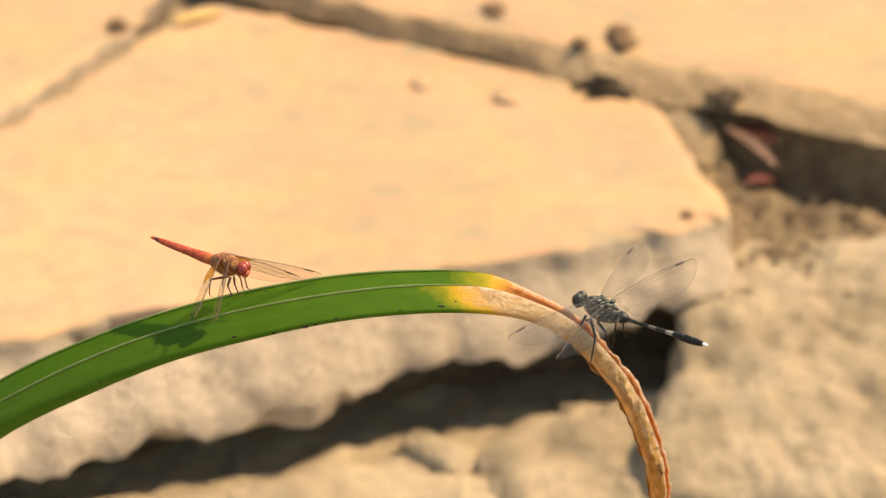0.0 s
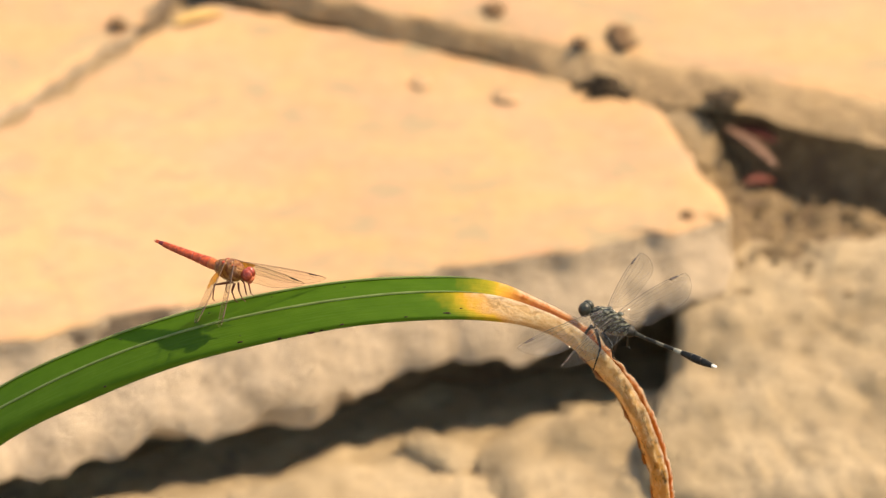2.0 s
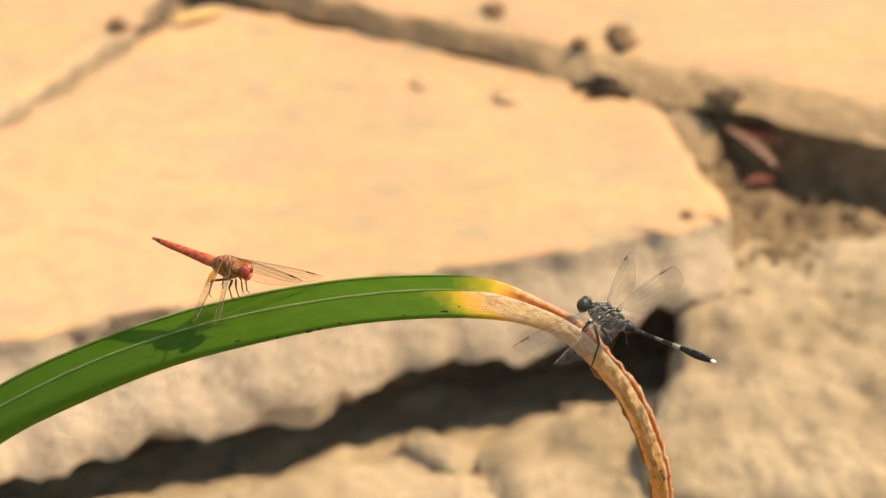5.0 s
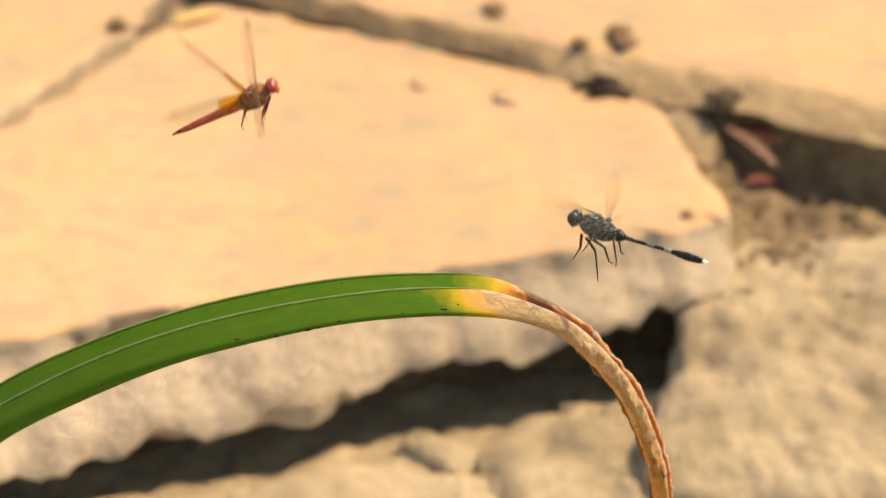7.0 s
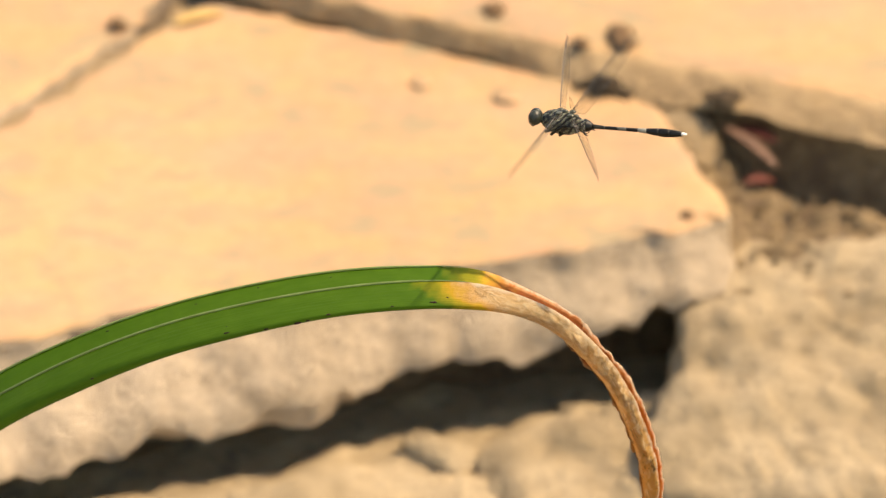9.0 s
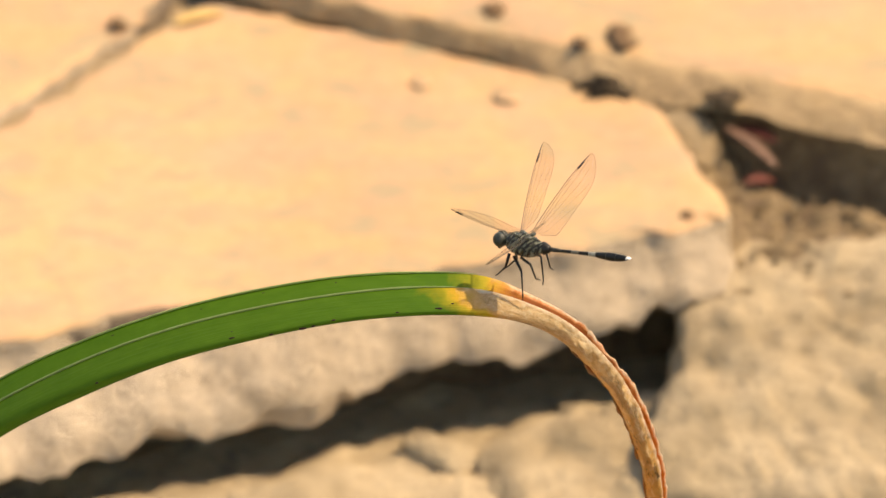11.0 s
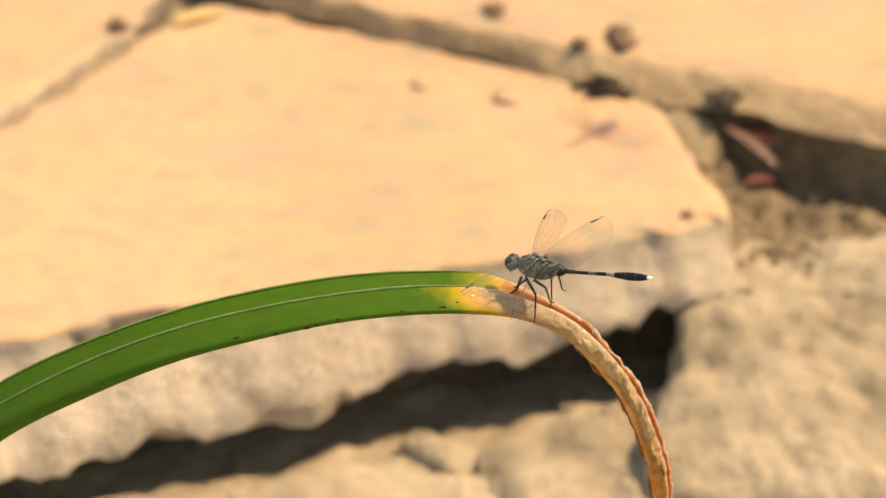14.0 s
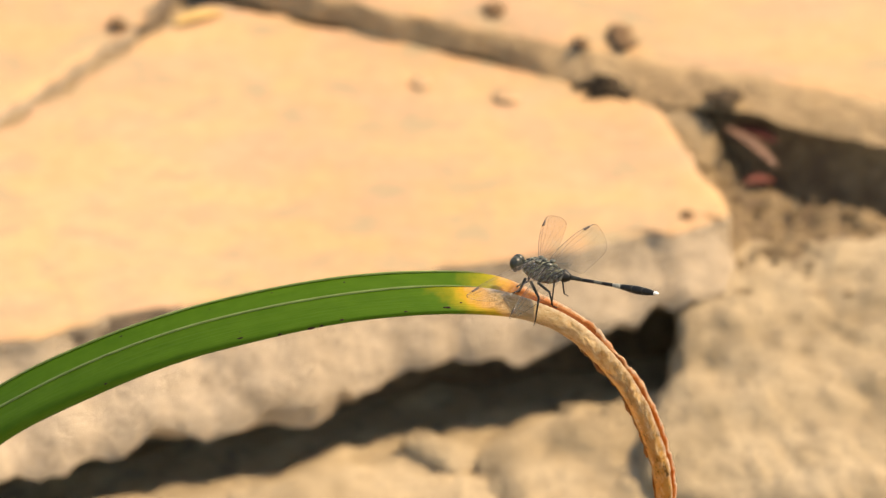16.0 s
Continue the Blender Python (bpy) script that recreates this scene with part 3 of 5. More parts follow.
# x, y, z of the keel, of the rim towards the camera and of the far rim, from the earth to the hanging tip
KEEL = [(-0.2880, -0.0000, -0.0150), (-0.2860, -0.0020, 0.0300), (-0.2800, -0.0040, 0.0800), (-0.2680, -0.0060, 0.1300), (-0.2500, -0.0080, 0.1780), (-0.2260, -0.0100, 0.2170), (-0.1980, -0.0120, 0.2480), (-0.1680, -0.0120, 0.2725), (-0.1388, -0.0120, 0.2982), (-0.1116, -0.0120, 0.3139), (-0.0848, -0.0120, 0.3263), (-0.0583, -0.0120, 0.3347), (-0.0320, -0.0120, 0.3410), (-0.0077, -0.0120, 0.3438), (0.0115, -0.0095, 0.3423), (0.0256, -0.0060, 0.3378), (0.0371, -0.0030, 0.3298), (0.0462, -0.0010, 0.3189), (0.0544, 0.0000, 0.3068), (0.0601, 0.0000, 0.2931), (0.0639, 0.0000, 0.2804), (0.0661, 0.0000, 0.2664), (0.0666, 0.0000, 0.2504)]
NEAR_RIM = [(-0.3000, -0.0030, -0.0150), (-0.2980, -0.0025, 0.0300), (-0.2918, -0.0020, 0.0810), (-0.2795, -0.0015, 0.1320), (-0.2610, -0.0010, 0.1820), (-0.2355, -0.0005, 0.2230), (-0.2060, -0.0000, 0.2558), (-0.1740, -0.0000, 0.2820), (-0.1396, 0.0000, 0.3043), (-0.1122, 0.0000, 0.3197), (-0.0853, 0.0000, 0.3311), (-0.0587, 0.0000, 0.3389), (-0.0323, 0.0000, 0.3442), (-0.0077, 0.0000, 0.3469), (0.0127, -0.0010, 0.3468), (0.0287, -0.0020, 0.3420), (0.0406, -0.0030, 0.3356), (0.0507, -0.0035, 0.3252), (0.0590, -0.0035, 0.3131), (0.0654, -0.0035, 0.2986), (0.0696, -0.0035, 0.2843), (0.0708, -0.0035, 0.2687), (0.0678, -0.0020, 0.2504)]
FAR_RIM = [(-0.2988, 0.0075, -0.0150), (-0.2968, 0.0075, 0.0300), (-0.2906, 0.0075, 0.0810), (-0.2784, 0.0075, 0.1320), (-0.2599, 0.0075, 0.1820), (-0.2346, 0.0075, 0.2230), (-0.2052, 0.0075, 0.2558), (-0.1734, 0.0075, 0.2820), (-0.1401, 0.0075, 0.3074), (-0.1127, 0.0075, 0.3222), (-0.0856, 0.0075, 0.3332), (-0.0589, 0.0075, 0.3408), (-0.0324, 0.0075, 0.3459), (-0.0077, 0.0075, 0.3477), (0.0134, 0.0072, 0.3469), (0.0301, 0.0055, 0.3403), (0.0420, 0.0040, 0.3334), (0.0524, 0.0030, 0.3227), (0.0607, 0.0028, 0.3103), (0.0673, 0.0028, 0.2956), (0.0716, 0.0028, 0.2807), (0.0726, 0.0028, 0.2645), (0.0696, 0.0020, 0.2504)]


def build_leaf():
    keel, near, far = (spline(guide, LEAF_RUN) for guide in (KEEL, NEAR_RIM, FAR_RIM))
    run = [0.0]
    for a, b in zip(keel, keel[1:]):
        run.append(run[-1] + (b - a).length)
    thing = new("strap_leaf_plant")
    thing.location = keel[0]
    tagged(thing, "arching green strap leaf with a withered tan tip", "leaf")

    def place(i, v):
        """v from -1 (near rim) through 0 (keel) to 1 (far rim)."""
        s = abs(v)
        rim = near[i] if v < 0 else far[i]
        p = keel[i].lerp(rim, s)
        dry = step(LEAF_YELLOW + 0.004, LEAF_YELLOW + 0.03, run[i])
        out = Vector((0, -1 if v < 0 else -0.3 + 0.9 * dry, 0))
        bow = 4 * s * (1 - s) * (0.0014 + 0.0016 * dry)
        p = p + out * bow
        # the blade curls back and under towards the keel, over a wider band near the base
        broad = 0.24 + 0.40 * step(0.46, 0.36, run[i])
        p = p + Vector((0, 0.866, -0.5)) * 0.0098 * broad * (1 - dry) * max(0.0, 1 - s / broad) ** 2
        if dry > 0:
            crease = rough((run[i] * 1.0, v * 0.008, 0.3), 260, 4, 5) * 0.0013 + rough((run[i], v * 0.02, 0.0), 80, 3, 8) * 0.0013 + rough((run[i], v * 0.012, 1.1), 620, 3, 11) * 0.0004
            p += Vector((0.3, -1.0 if v < 0 else 0.6, 0.35)) * crease * dry
        return p

    def strip(i0, i1, v0, v1, name, steps, label, ends):
        bm = bmesh.new()
        uv = bm.loops.layers.uv.new("UVMap")
        spot = {}
        outer, inner = [], []
        for i in range(i0, i1 + 1):
            ro, ri = [], []
            for k in range(steps + 1):
                v = v0 + (v1 - v0) * k / steps
                p = place(i, v)
                edge = min(1.0, (1 - abs(v)) * 6)
                thick = 0.00025 + 0.0009 * edge ** 0.5
                folded = step(LEAF_YELLOW + 0.004, LEAF_YELLOW + 0.04, run[i])
                inward = Vector((0, 1, -0.35)).lerp(Vector((0, 1 if v < 0 else -1, 0.25 if abs(v) < 0.2 else 0)), folded).normalized()
                a, b = bm.verts.new(p), bm.verts.new(p + inward * thick)
                spot[a] = spot[b] = (run[i], v * 0.5 + 0.5)
                ro.append(a)
                ri.append(b)
            outer.append(ro)
            inner.append(ri)
        n = len(outer)
        for i in range(n - 1):
            for k in range(steps):
                bm.faces.new((outer[i][k], outer[i][k + 1], outer[i + 1][k + 1], outer[i + 1][k]))
                bm.faces.new((inner[i][k + 1], inner[i][k], inner[i + 1][k], inner[i + 1][k + 1]))
            for k in (0, steps):
                bm.faces.new((outer[i][k], outer[i + 1][k], inner[i + 1][k], inner[i][k]))
        for i in ends:
            for k in range(steps):
                bm.faces.new((outer[i][k], outer[i][k + 1], inner[i][k + 1], inner[i][k]))
        for f in bm.faces:
            for lp in f.loops:
                lp[uv].uv = spot[lp.vert]
        bm.transform(Matrix.Translation(-keel[0]))
        return part(name, bm, LEAF, thing, label)

    cut = next(i for i, r in enumerate(run) if r > LEAF_YELLOW + 0.03)
    strip(0, cut, -1, 1, "green_blade", 40, "glossy green channelled blade turning yellow", (0,))
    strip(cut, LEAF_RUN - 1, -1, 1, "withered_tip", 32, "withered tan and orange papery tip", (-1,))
    ripe = next(i for i, r in enumerate(run) if r > LEAF_YELLOW - 0.014)
    # pale margins along both rims
    for v in (-1, 1):
        bm = bmesh.new()
        rod(bm, [place(i, v) + Vector((0, -0.0001, 0.0002 if v < 0 else 0.00035)) - keel[0] for i in range(0, ripe, 2)], [(0.00040 if v < 0 else 0.00036) * min(1.0, 0.1 + (ripe - i) / 42) for i in range(0, ripe, 2)], 6)
        part("margin", bm, MARGIN, thing, "pale thickened leaf margin")
    # flecks on the blade: metres along, share of the near side, size
    for r, v, size in ((0.5108, -0.30, 1.5), (0.4456, -0.28, 1.1), (0.4588, -0.08, 1.0), (0.4686, -0.06, 1.5), (0.4720, -0.07, 0.9), (0.4785, -0.18, 0.8), (0.4985, -0.22, 0.7),
                       (0.400, -0.26, 0.7), (0.4055, 0.9, 0.6), (0.389, 0.55, 0.7), (0.436, 0.88, 0.4), (0.456, 0.93, 0.5), (0.479, 0.9, 0.4), (0.446, -0.5, 0.3), (0.515, -0.5, 0.5)):
        i = next(k for k, q in enumerate(run) if q > r)
        bm = bmesh.new()
        bmesh.ops.create_icosphere(bm, subdivisions=2, radius=0.5)
        for w in bm.verts:
            w.co *= 1 + 0.5 * rough(w.co, 4, 3, r * 90)
        along = (keel[i + 1] - keel[i]).normalized()
        bm.transform(Matrix.Translation(place(i, v) - keel[0]) @ Matrix.Rotation(-math.atan2(along.z, along.x), 4, "Y")
                     @ Matrix.Diagonal((0.0017 * size, 0.0004, 0.0007 * size, 1)))
        part("fleck", bm, LEAF_FLECK, thing, "small dark fleck")
    return thing


leaf_plant = build_leaf()


# ---- dragonflies ----
MM = 0.001


def wing(parent, name, base, length, chord, hind, vein_mat, amber, side):
    """A wing: film, raised veins and the dark spot near its tip. It lies along +y (side 1) or -y (side -1), its leading edge towards +x."""
    n = 32

    def lead(s):
        return chord * (0.10 + 0.12 * math.sin(math.pi * min(1, s * 0.9)) ** 0.8)

    def trail(s):
        root = (0.60 + 0.42 * s) if not hind else (1.02 - 0.10 * s)
        root *= step(-0.03, 0.12 if not hind else 0.08, s)
        return -chord * 0.86 * root * (1 - max(0, (s - 0.50) / 0.50) ** 2.2 * 0.38)

    def at(s, c):
        x = lead(s) + (trail(s) - lead(s)) * c
        end = max(0.0, (s - 0.64) / 0.36)
        middle = lead(s) * 0.86 + trail(s) * 0.14
        x = middle + (x - middle) * math.sqrt(max(0.0004, 1 - end * end))
        z = 0.10 * MM * math.sin(c * 22) * (1 - c) + 0.35 * MM * s * s
        return Vector((x, side * s * length, z))

    film = bmesh.new()
    rows = []
    for i in range(n + 1):
        s = 0.012 + 0.988 * (1 - (1 - i / n) ** 1.5)
        rows.append([film.verts.new(at(s, c / 8)) for c in range(9)])
    for a, b in zip(rows, rows[1:]):
        for c in range(8):
            f = film.faces.new((a[c], a[c + 1], b[c + 1], b[c]))
            if amber and hind:
                mid = f.calc_center_median()
                if abs(mid.y) < length * amber and rough(mid, 400, 3, 2) * 0.0015 + mid.length < length * amber:
                    f.material_index = 1
    ob = part(name, film, [WING_CLEAR, WING_AMBER], parent, "clear wing with dark veins" if not amber else "clear wing with brown veins")
    ob.location = base
    veins = bmesh.new()
    ss = [0.012 + 0.988 * (1 - (1 - i / 28) ** 1.5) for i in range(29)]
    rod(veins, [at(s, 0.0) for s in ss], [0.125 * MM - 0.045 * MM * s for s in ss], 4)
    rod(veins, [at(s, 0.07 + 0.05 * (1 - s)) for s in ss], 0.06 * MM, 4)
    rod(veins, [at(s * 0.92, 0.16 + 0.10 * s) for s in ss], 0.045 * MM, 4)
    rod(veins, [at(s * 0.85, 0.24 + 0.34 * s) for s in ss], 0.035 * MM, 4)
    rod(veins, [at(s * 0.7, 0.32 + 0.55 * s) for s in ss], 0.030 * MM, 4)
    rod(veins, [at(s * 0.45, 0.45 + 0.5 * s) for s in ss], 0.030 * MM, 4)
    rod(veins, [at(s, 1.0) for s in ss], 0.05 * MM, 4)
    for i in range(26):
        s = 0.06 + 0.9 * i / 25
        rod(veins, [at(s, 0.0), at(s + 0.004, 0.12), at(s - 0.01, 0.34)], 0.012 * MM, 3)
        rod(veins, [at(s, 0.34), at(s - 0.015, 0.65), at(s - 0.02, 0.99)], 0.009 * MM, 3)
    part("vein", veins, vein_mat, ob)
    mark = bmesh.new()
    rings = []
    for s in (0.80, 0.815, 0.885, 0.90):
        a, b = at(s, -0.01), at(s, 0.10)
        up = Vector((0, 0, 0.12 * MM))
        rings.append([a + up, b + up, b - up, a - up])
    loft(mark, rings)
    part("wing_spot", mark, STIGMA_DARK, ob)
    return ob


def leg(parent, points, thick, mat):
    bm = bmesh.new()
    pts = [Vector(p) * MM for p in points]
    rod(bm, [pts[0], pts[0].lerp(pts[1], 0.5), pts[1]], [thick * 1.25 * MM, thick * 1.15 * MM, thick * 0.9 * MM], 6)
    rod(bm, [pts[1], pts[1].lerp(pts[2], 0.5), pts[2]], [thick * 0.85 * MM, thick * 0.65 * MM, thick * 0.55 * MM], 6)
    if len(pts) > 3:
        rod(bm, [pts[2], pts[3]], [thick * 0.5 * MM, thick * 0.35 * MM], 5)
    for k in range(7):
        q = pts[1].lerp(pts[2], 0.12 + 0.12 * k)
        rod(bm, [q, q + Vector((0.35, 0.25 * (1 if pts[1].y > 0 else -1), -0.5)) * MM], [0.04 * MM, 0.015 * MM], 3)
    bm.transform(Matrix.Translation(-pts[0]))
    ob = part("leg", bm, mat, parent)
    ob.location = pts[0]
    return ob


def ball(bm, at, size, sub=3, mat=0):
    made = bmesh.ops.create_icosphere(bm, subdivisions=sub, radius=1, matrix=Matrix.Translation(Vector(at) * MM) @ Matrix.Diagonal((*(Vector(size) * MM), 1)))
    for v in made["verts"]:
        for f in v.link_faces:
            f.material_index = mat


def head_of(thing, at, size, shell, eye, face):
    bm = bmesh.new()
    ball(bm, at, (size * 0.72, size * 0.95, size * 0.85))
    body_tube(bm, [((at[0] - size * 1.25) * MM, (at[2] - 0.2) * MM, 0.55 * MM, 0.6 * MM), ((at[0] - size * 0.6) * MM, at[2] * MM, 0.9 * MM, 1.0 * MM)], 10)
    head = part("head", bm, shell, thing)
    for y in (1, -1):
        bm = bmesh.new()
        ball(bm, (at[0] + 0.10 * size, at[1] + y * size * 0.38, at[2] + 0.22 * size), (size * 0.86, size * 0.80, size * 1.0), 4)
        part("eye", bm, eye, head, "large glossy compound eye")
    bm = bmesh.new()
    ball(bm, (at[0] + 0.66 * size, 0, at[2] - 0.30 * size), (size * 0.40, size * 0.66, size * 0.56))
    ball(bm, (at[0] + 0.50 * size, 0, at[2] - 0.85 * size), (size * 0.34, size * 0.45, size * 0.30))
    part("face", bm, face, head)
    return head


def dark_dragonfly():
    thing = new("dragonfly")
    tagged(thing, "slender black and olive dragonfly with pale tail bands", "dragonfly")
    bm = bmesh.new()
    body_tube(bm, [(x * MM, z * MM, w * MM, h * MM) for x, z, w, h in
                   ((6.6, 0.6, 0.9, 1.1), (6.0, 0.6, 1.7, 2.0), (4.6, 0.5, 2.5, 3.1), (2.4, 0.3, 3.0, 3.9), (0.0, 0.0, 3.1, 4.1),
                    (-2.4, -0.3, 2.9, 3.8), (-4.4, -0.5, 2.3, 3.0), (-5.8, -0.6, 1.7, 2.2), (-6.6, -0.6, 1.2, 1.5))], 20)
    thorax = part("thorax", bm, DARK_THORAX, thing, "olive and black striped thorax")
    bm = bmesh.new()
    for x, y, z, s in ((0.6, 1.3, 3.7, 0.9), (0.6, -1.3, 3.7, 0.9), (-3.2, 1.3, 3.1, 0.95), (-3.2, -1.3, 3.1, 0.95), (-1.2, 0, 3.9, 0.8), (-4.6, 0, 2.3, 0.8), (2.6, 0.5, 3.9, 0.6)):
        ball(bm, (x, y, z), (s * 1.2, s, s * 0.6), 2)
    part("wing_joint", bm, INSECT_OLIVE, thorax)
    head_of(thing, (8.2, 0, 1.0), 2.4, INSECT_GREY, INSECT_EYE, INSECT_OLIVE)
    spec = [  # from, to, half width and height at the ends, z at the ends, material
        (-5.9, -7.6, 1.80, 2.05, -0.6, -0.8, DARK_THORAX), (-7.6, -9.6, 2.05, 0.95, -0.8, -1.0, INSECT_BLACK), (-9.6, -13.6, 0.76, 0.54, -1.0, -1.3, INSECT_GREY),
        (-13.6, -17.6, 0.54, 0.54, -1.3, -1.4, INSECT_BLACK), (-17.6, -20.2, 0.54, 0.56, -1.4, -1.5, INSECT_DULL), (-20.2, -23.9, 0.56, 0.60, -1.5, -1.6, INSECT_BLACK),
        (-23.9, -26.6, 0.60, 0.82, -1.6, -1.75, INSECT_PALE), (-26.6, -30.5, 0.82, 1.24, -1.75, -2.0, INSECT_BLACK), (-30.5, -34.0, 1.24, 1.22, -2.0, -2.2, INSECT_BLACK),
        (-34.0, -37.6, 1.22, 0.72, -2.2, -2.3, INSECT_BLACK)]
    for x0, x1, r0, r1, z0, z1, mt in spec:
        bm = bmesh.new()
        rings = []
        for k in range(7):
            f = k / 6
            r = r0 + (r1 - r0) * f + (0.10 * math.sin(math.pi * f) if r0 > 1.2 else 0.02 * math.sin(math.pi * f))
            rings.append(((x0 + (x1 - x0) * f) * MM, (z0 + (z1 - z0) * f) * MM, r * 0.95 * MM, r * MM))
        body_tube(bm, rings, 12)
        part("abdomen_segment", bm, mt, thing, "pale band of the tail" if mt is INSECT_PALE else "")
    bm = bmesh.new()
    for y in (0.24, -0.24):
        rod(bm, [(-37.4 * MM, y * MM, -2.2 * MM), (-38.3 * MM, y * 1.2 * MM, -2.2 * MM), (-39.3 * MM, y * 0.8 * MM, -2.3 * MM)], [0.40 * MM, 0.36 * MM, 0.10 * MM], 8)
    part("tail_tip", bm, INSECT_WHITE, thing, "white tail appendages")
    legs = []
    for y in (1, -1):
        legs.append(leg(thing, [(5.2, y * 1.6, -2.6), (7.0, y * 3.2, -6.4), (11.2, y * 2.8, -8.8), (12.6, y * 2.4, -9.4)], 0.42, INSECT_BLACK))
        legs.append(leg(thing, [(3.4, y * 1.9, -3.4), (-0.8, y * 5.6, -6.6), (1.0, y * 6.0, -14.6), (1.8, y * 5.8, -16.6)], 0.42, INSECT_BLACK))
        legs.append(leg(thing, [(0.8, y * 1.9, -3.6), (-4.2, y * 4.6, -4.6), (-4.6, y * 4.2, -9.6), (-6.0, y * 4.0, -10.2)], 0.42, INSECT_BLACK))
    wings = {}
    for y, side in ((1, "left"), (-1, "right")):
        wings[side, "fore"] = wing(thing, "fore_wing", Vector((0.6, y * 1.4, 3.7)) * MM, 33.4 * MM, 9.0 * MM, False, VEIN_DARK, 0, y)
        wings[side, "hind"] = wing(thing, "hind_wing", Vector((-3.4, y * 1.4, 3.2)) * MM, 31.6 * MM, 11.0 * MM, True, VEIN_DARK, 0, y)
    return thing, wings, legs


def red_dragonfly():
    thing = new("dragonfly")
    tagged(thing, "small red dragonfly with amber wing bases", "dragonfly")
    bm = bmesh.new()
    body_tube(bm, [(x * MM, z * MM, w * MM, h * MM) for x, z, w, h in
                   ((5.1, 0.5, 0.9, 1.1), (4.5, 0.5, 1.7, 2.1), (3.2, 0.4, 2.5, 3.1), (1.2, 0.2, 2.9, 3.8), (-1.0, -0.1, 2.8, 3.7),
                    (-3.2, -0.4, 2.4, 3.1), (-4.8, -0.5, 1.9, 2.3), (-5.6, -0.5, 1.5, 1.7))], 20)
    thorax = part("thorax", bm, RED_THORAX, thing, "rust brown striped thorax")
    bm = bmesh.new()
    for x, y, z, s in ((1.6, 1.1, 3.0, 0.75), (1.6, -1.1, 3.0, 0.75), (-1.8, 1.1, 2.6, 0.8), (-1.8, -1.1, 2.6, 0.8)):
        ball(bm, (x, y, z), (s * 1.2, s, s * 0.6), 2)
    part("wing_joint", bm, RED_SHELL, thorax)
    head_of(thing, (6.4, 0, 0.7), 2.15, RED_FACE, RED_EYE, RED_FACE)
    spec = [(-4.4, -7.6, 1.75, 1.98, -0.4, -0.5), (-7.6, -10.6, 1.95, 1.72, -0.5, -0.6), (-10.6, -13.6, 1.70, 1.50, -0.6, -0.7), (-13.6, -16.6, 1.50, 1.36, -0.7, -0.8),
            (-16.6, -19.4, 1.36, 1.25, -0.8, -0.9), (-19.4, -22.0, 1.25, 1.12, -0.9, -1.0), (-22.0, -24.2, 1.12, 0.95, -1.0, -1.0), (-24.2, -25.9, 0.95, 0.6, -1.0, -1.0)]
    for k, (x0, x1, r0, r1, z0, z1) in enumerate(spec):
        bm = bmesh.new()
        x0, x1 = -4.4 + (x0 + 4.4) * 1.085, -4.4 + (x1 + 4.4) * 1.085
        rings = []
        for i in range(6):
            f = i / 5
            r = r0 + (r1 - r0) * f + 0.02 * math.sin(math.pi * f)
            rings.append(((x0 + 0.2 + (x1 - x0 - 0.2) * f) * MM, (z0 + (z1 - z0) * f) * MM, r * MM, r * 0.88 * MM))
        body_tube(bm, rings, 14)
        part("abdomen_segment", bm, RED_TIP if k == 7 else RUST_SHELL if k == 0 else RED_SHELL, thing, "dark red end of the tail" if k == 7 else "rust orange base of the tail" if k == 0 else "")
    bm = bmesh.new()
    for y in (0.3, -0.3):
        rod(bm, [(-27.6 * MM, y * MM, -1.0 * MM), (-28.6 * MM, y * 1.4 * MM, -1.0 * MM), (-29.5 * MM, y * MM, -1.0 * MM)], [0.34 * MM, 0.3 * MM, 0.1 * MM], 6)
    part("tail_tip", bm, RED_SHELL, thing)
    legs = []
    for y in (1, -1):
        legs.append(leg(thing, [(4.0, y * 1.4, -2.2), (5.2, y * 2.6, -4.0), (6.4, y * 2.2, -7.0), (7.8, y * 2.0, -7.4)], 0.33, RED_LEG))
        legs.append(leg(thing, [(2.8, y * 1.6, -2.8), (3.0, y * 3.2, -5.0), (4.2, y * 2.8, -8.2), (5.0, y * 2.4, -8.8)], 0.34, RED_LEG))
        legs.append(leg(thing, [(2.0, y * 1.6, -2.8), (-3.4, y * 3.6, -5.0), (-4.0, y * 3.4, -10.6), (-3.2, y * 3.2, -11.4)], 0.34, RED_LEG))
    wings = {}
    for y, side in ((1, "left"), (-1, "right")):
        wings[side, "fore"] = wing(thing, "fore_wing", Vector((1.7, y * 1.3, 2.8)) * MM, 29 * MM, 6.6 * MM, False, VEIN_RED, 0.07, y)
        wings[side, "hind"] = wing(thing, "hind_wing", Vector((-1.8, y * 1.3, 2.5)) * MM, 27.5 * MM, 8.2 * MM, True, VEIN_RED, 0.31, y)
    return thing, wings, legs


dark_fly, dark_wings, dark_legs = dark_dragonfly()
red_fly, red_wings, red_legs = red_dragonfly()


# ---- what moves ----
def wing_pose(base, side, sweep, lift, twist=0.0):
    """A wing's pose on its body: sweep forward and lift in degrees, twist about its own length (leading edge down)."""
    s, e = radians(sweep), radians(lift)
    span = Vector((math.sin(s) * math.cos(e), side * math.cos(s) * math.cos(e), math.sin(e)))
    along = span * side
    fore = Vector((1, 0, 0)) - span * span.x
    fore.normalize()
    up = fore.cross(along)
    m = Matrix((fore, along, up)).transposed().to_4x4()
    return Matrix.Translation(base) @ m @ Matrix.Rotation(radians(twist) * side, 4, "Y")



def hinge(w, side):
    """Poses of one wing on its own joint: sweep, lift and twist in degrees."""
    base = w.location.copy()
    return lambda sweep, lift, twist=0.0: wing_pose(base, side, sweep, lift, twist)


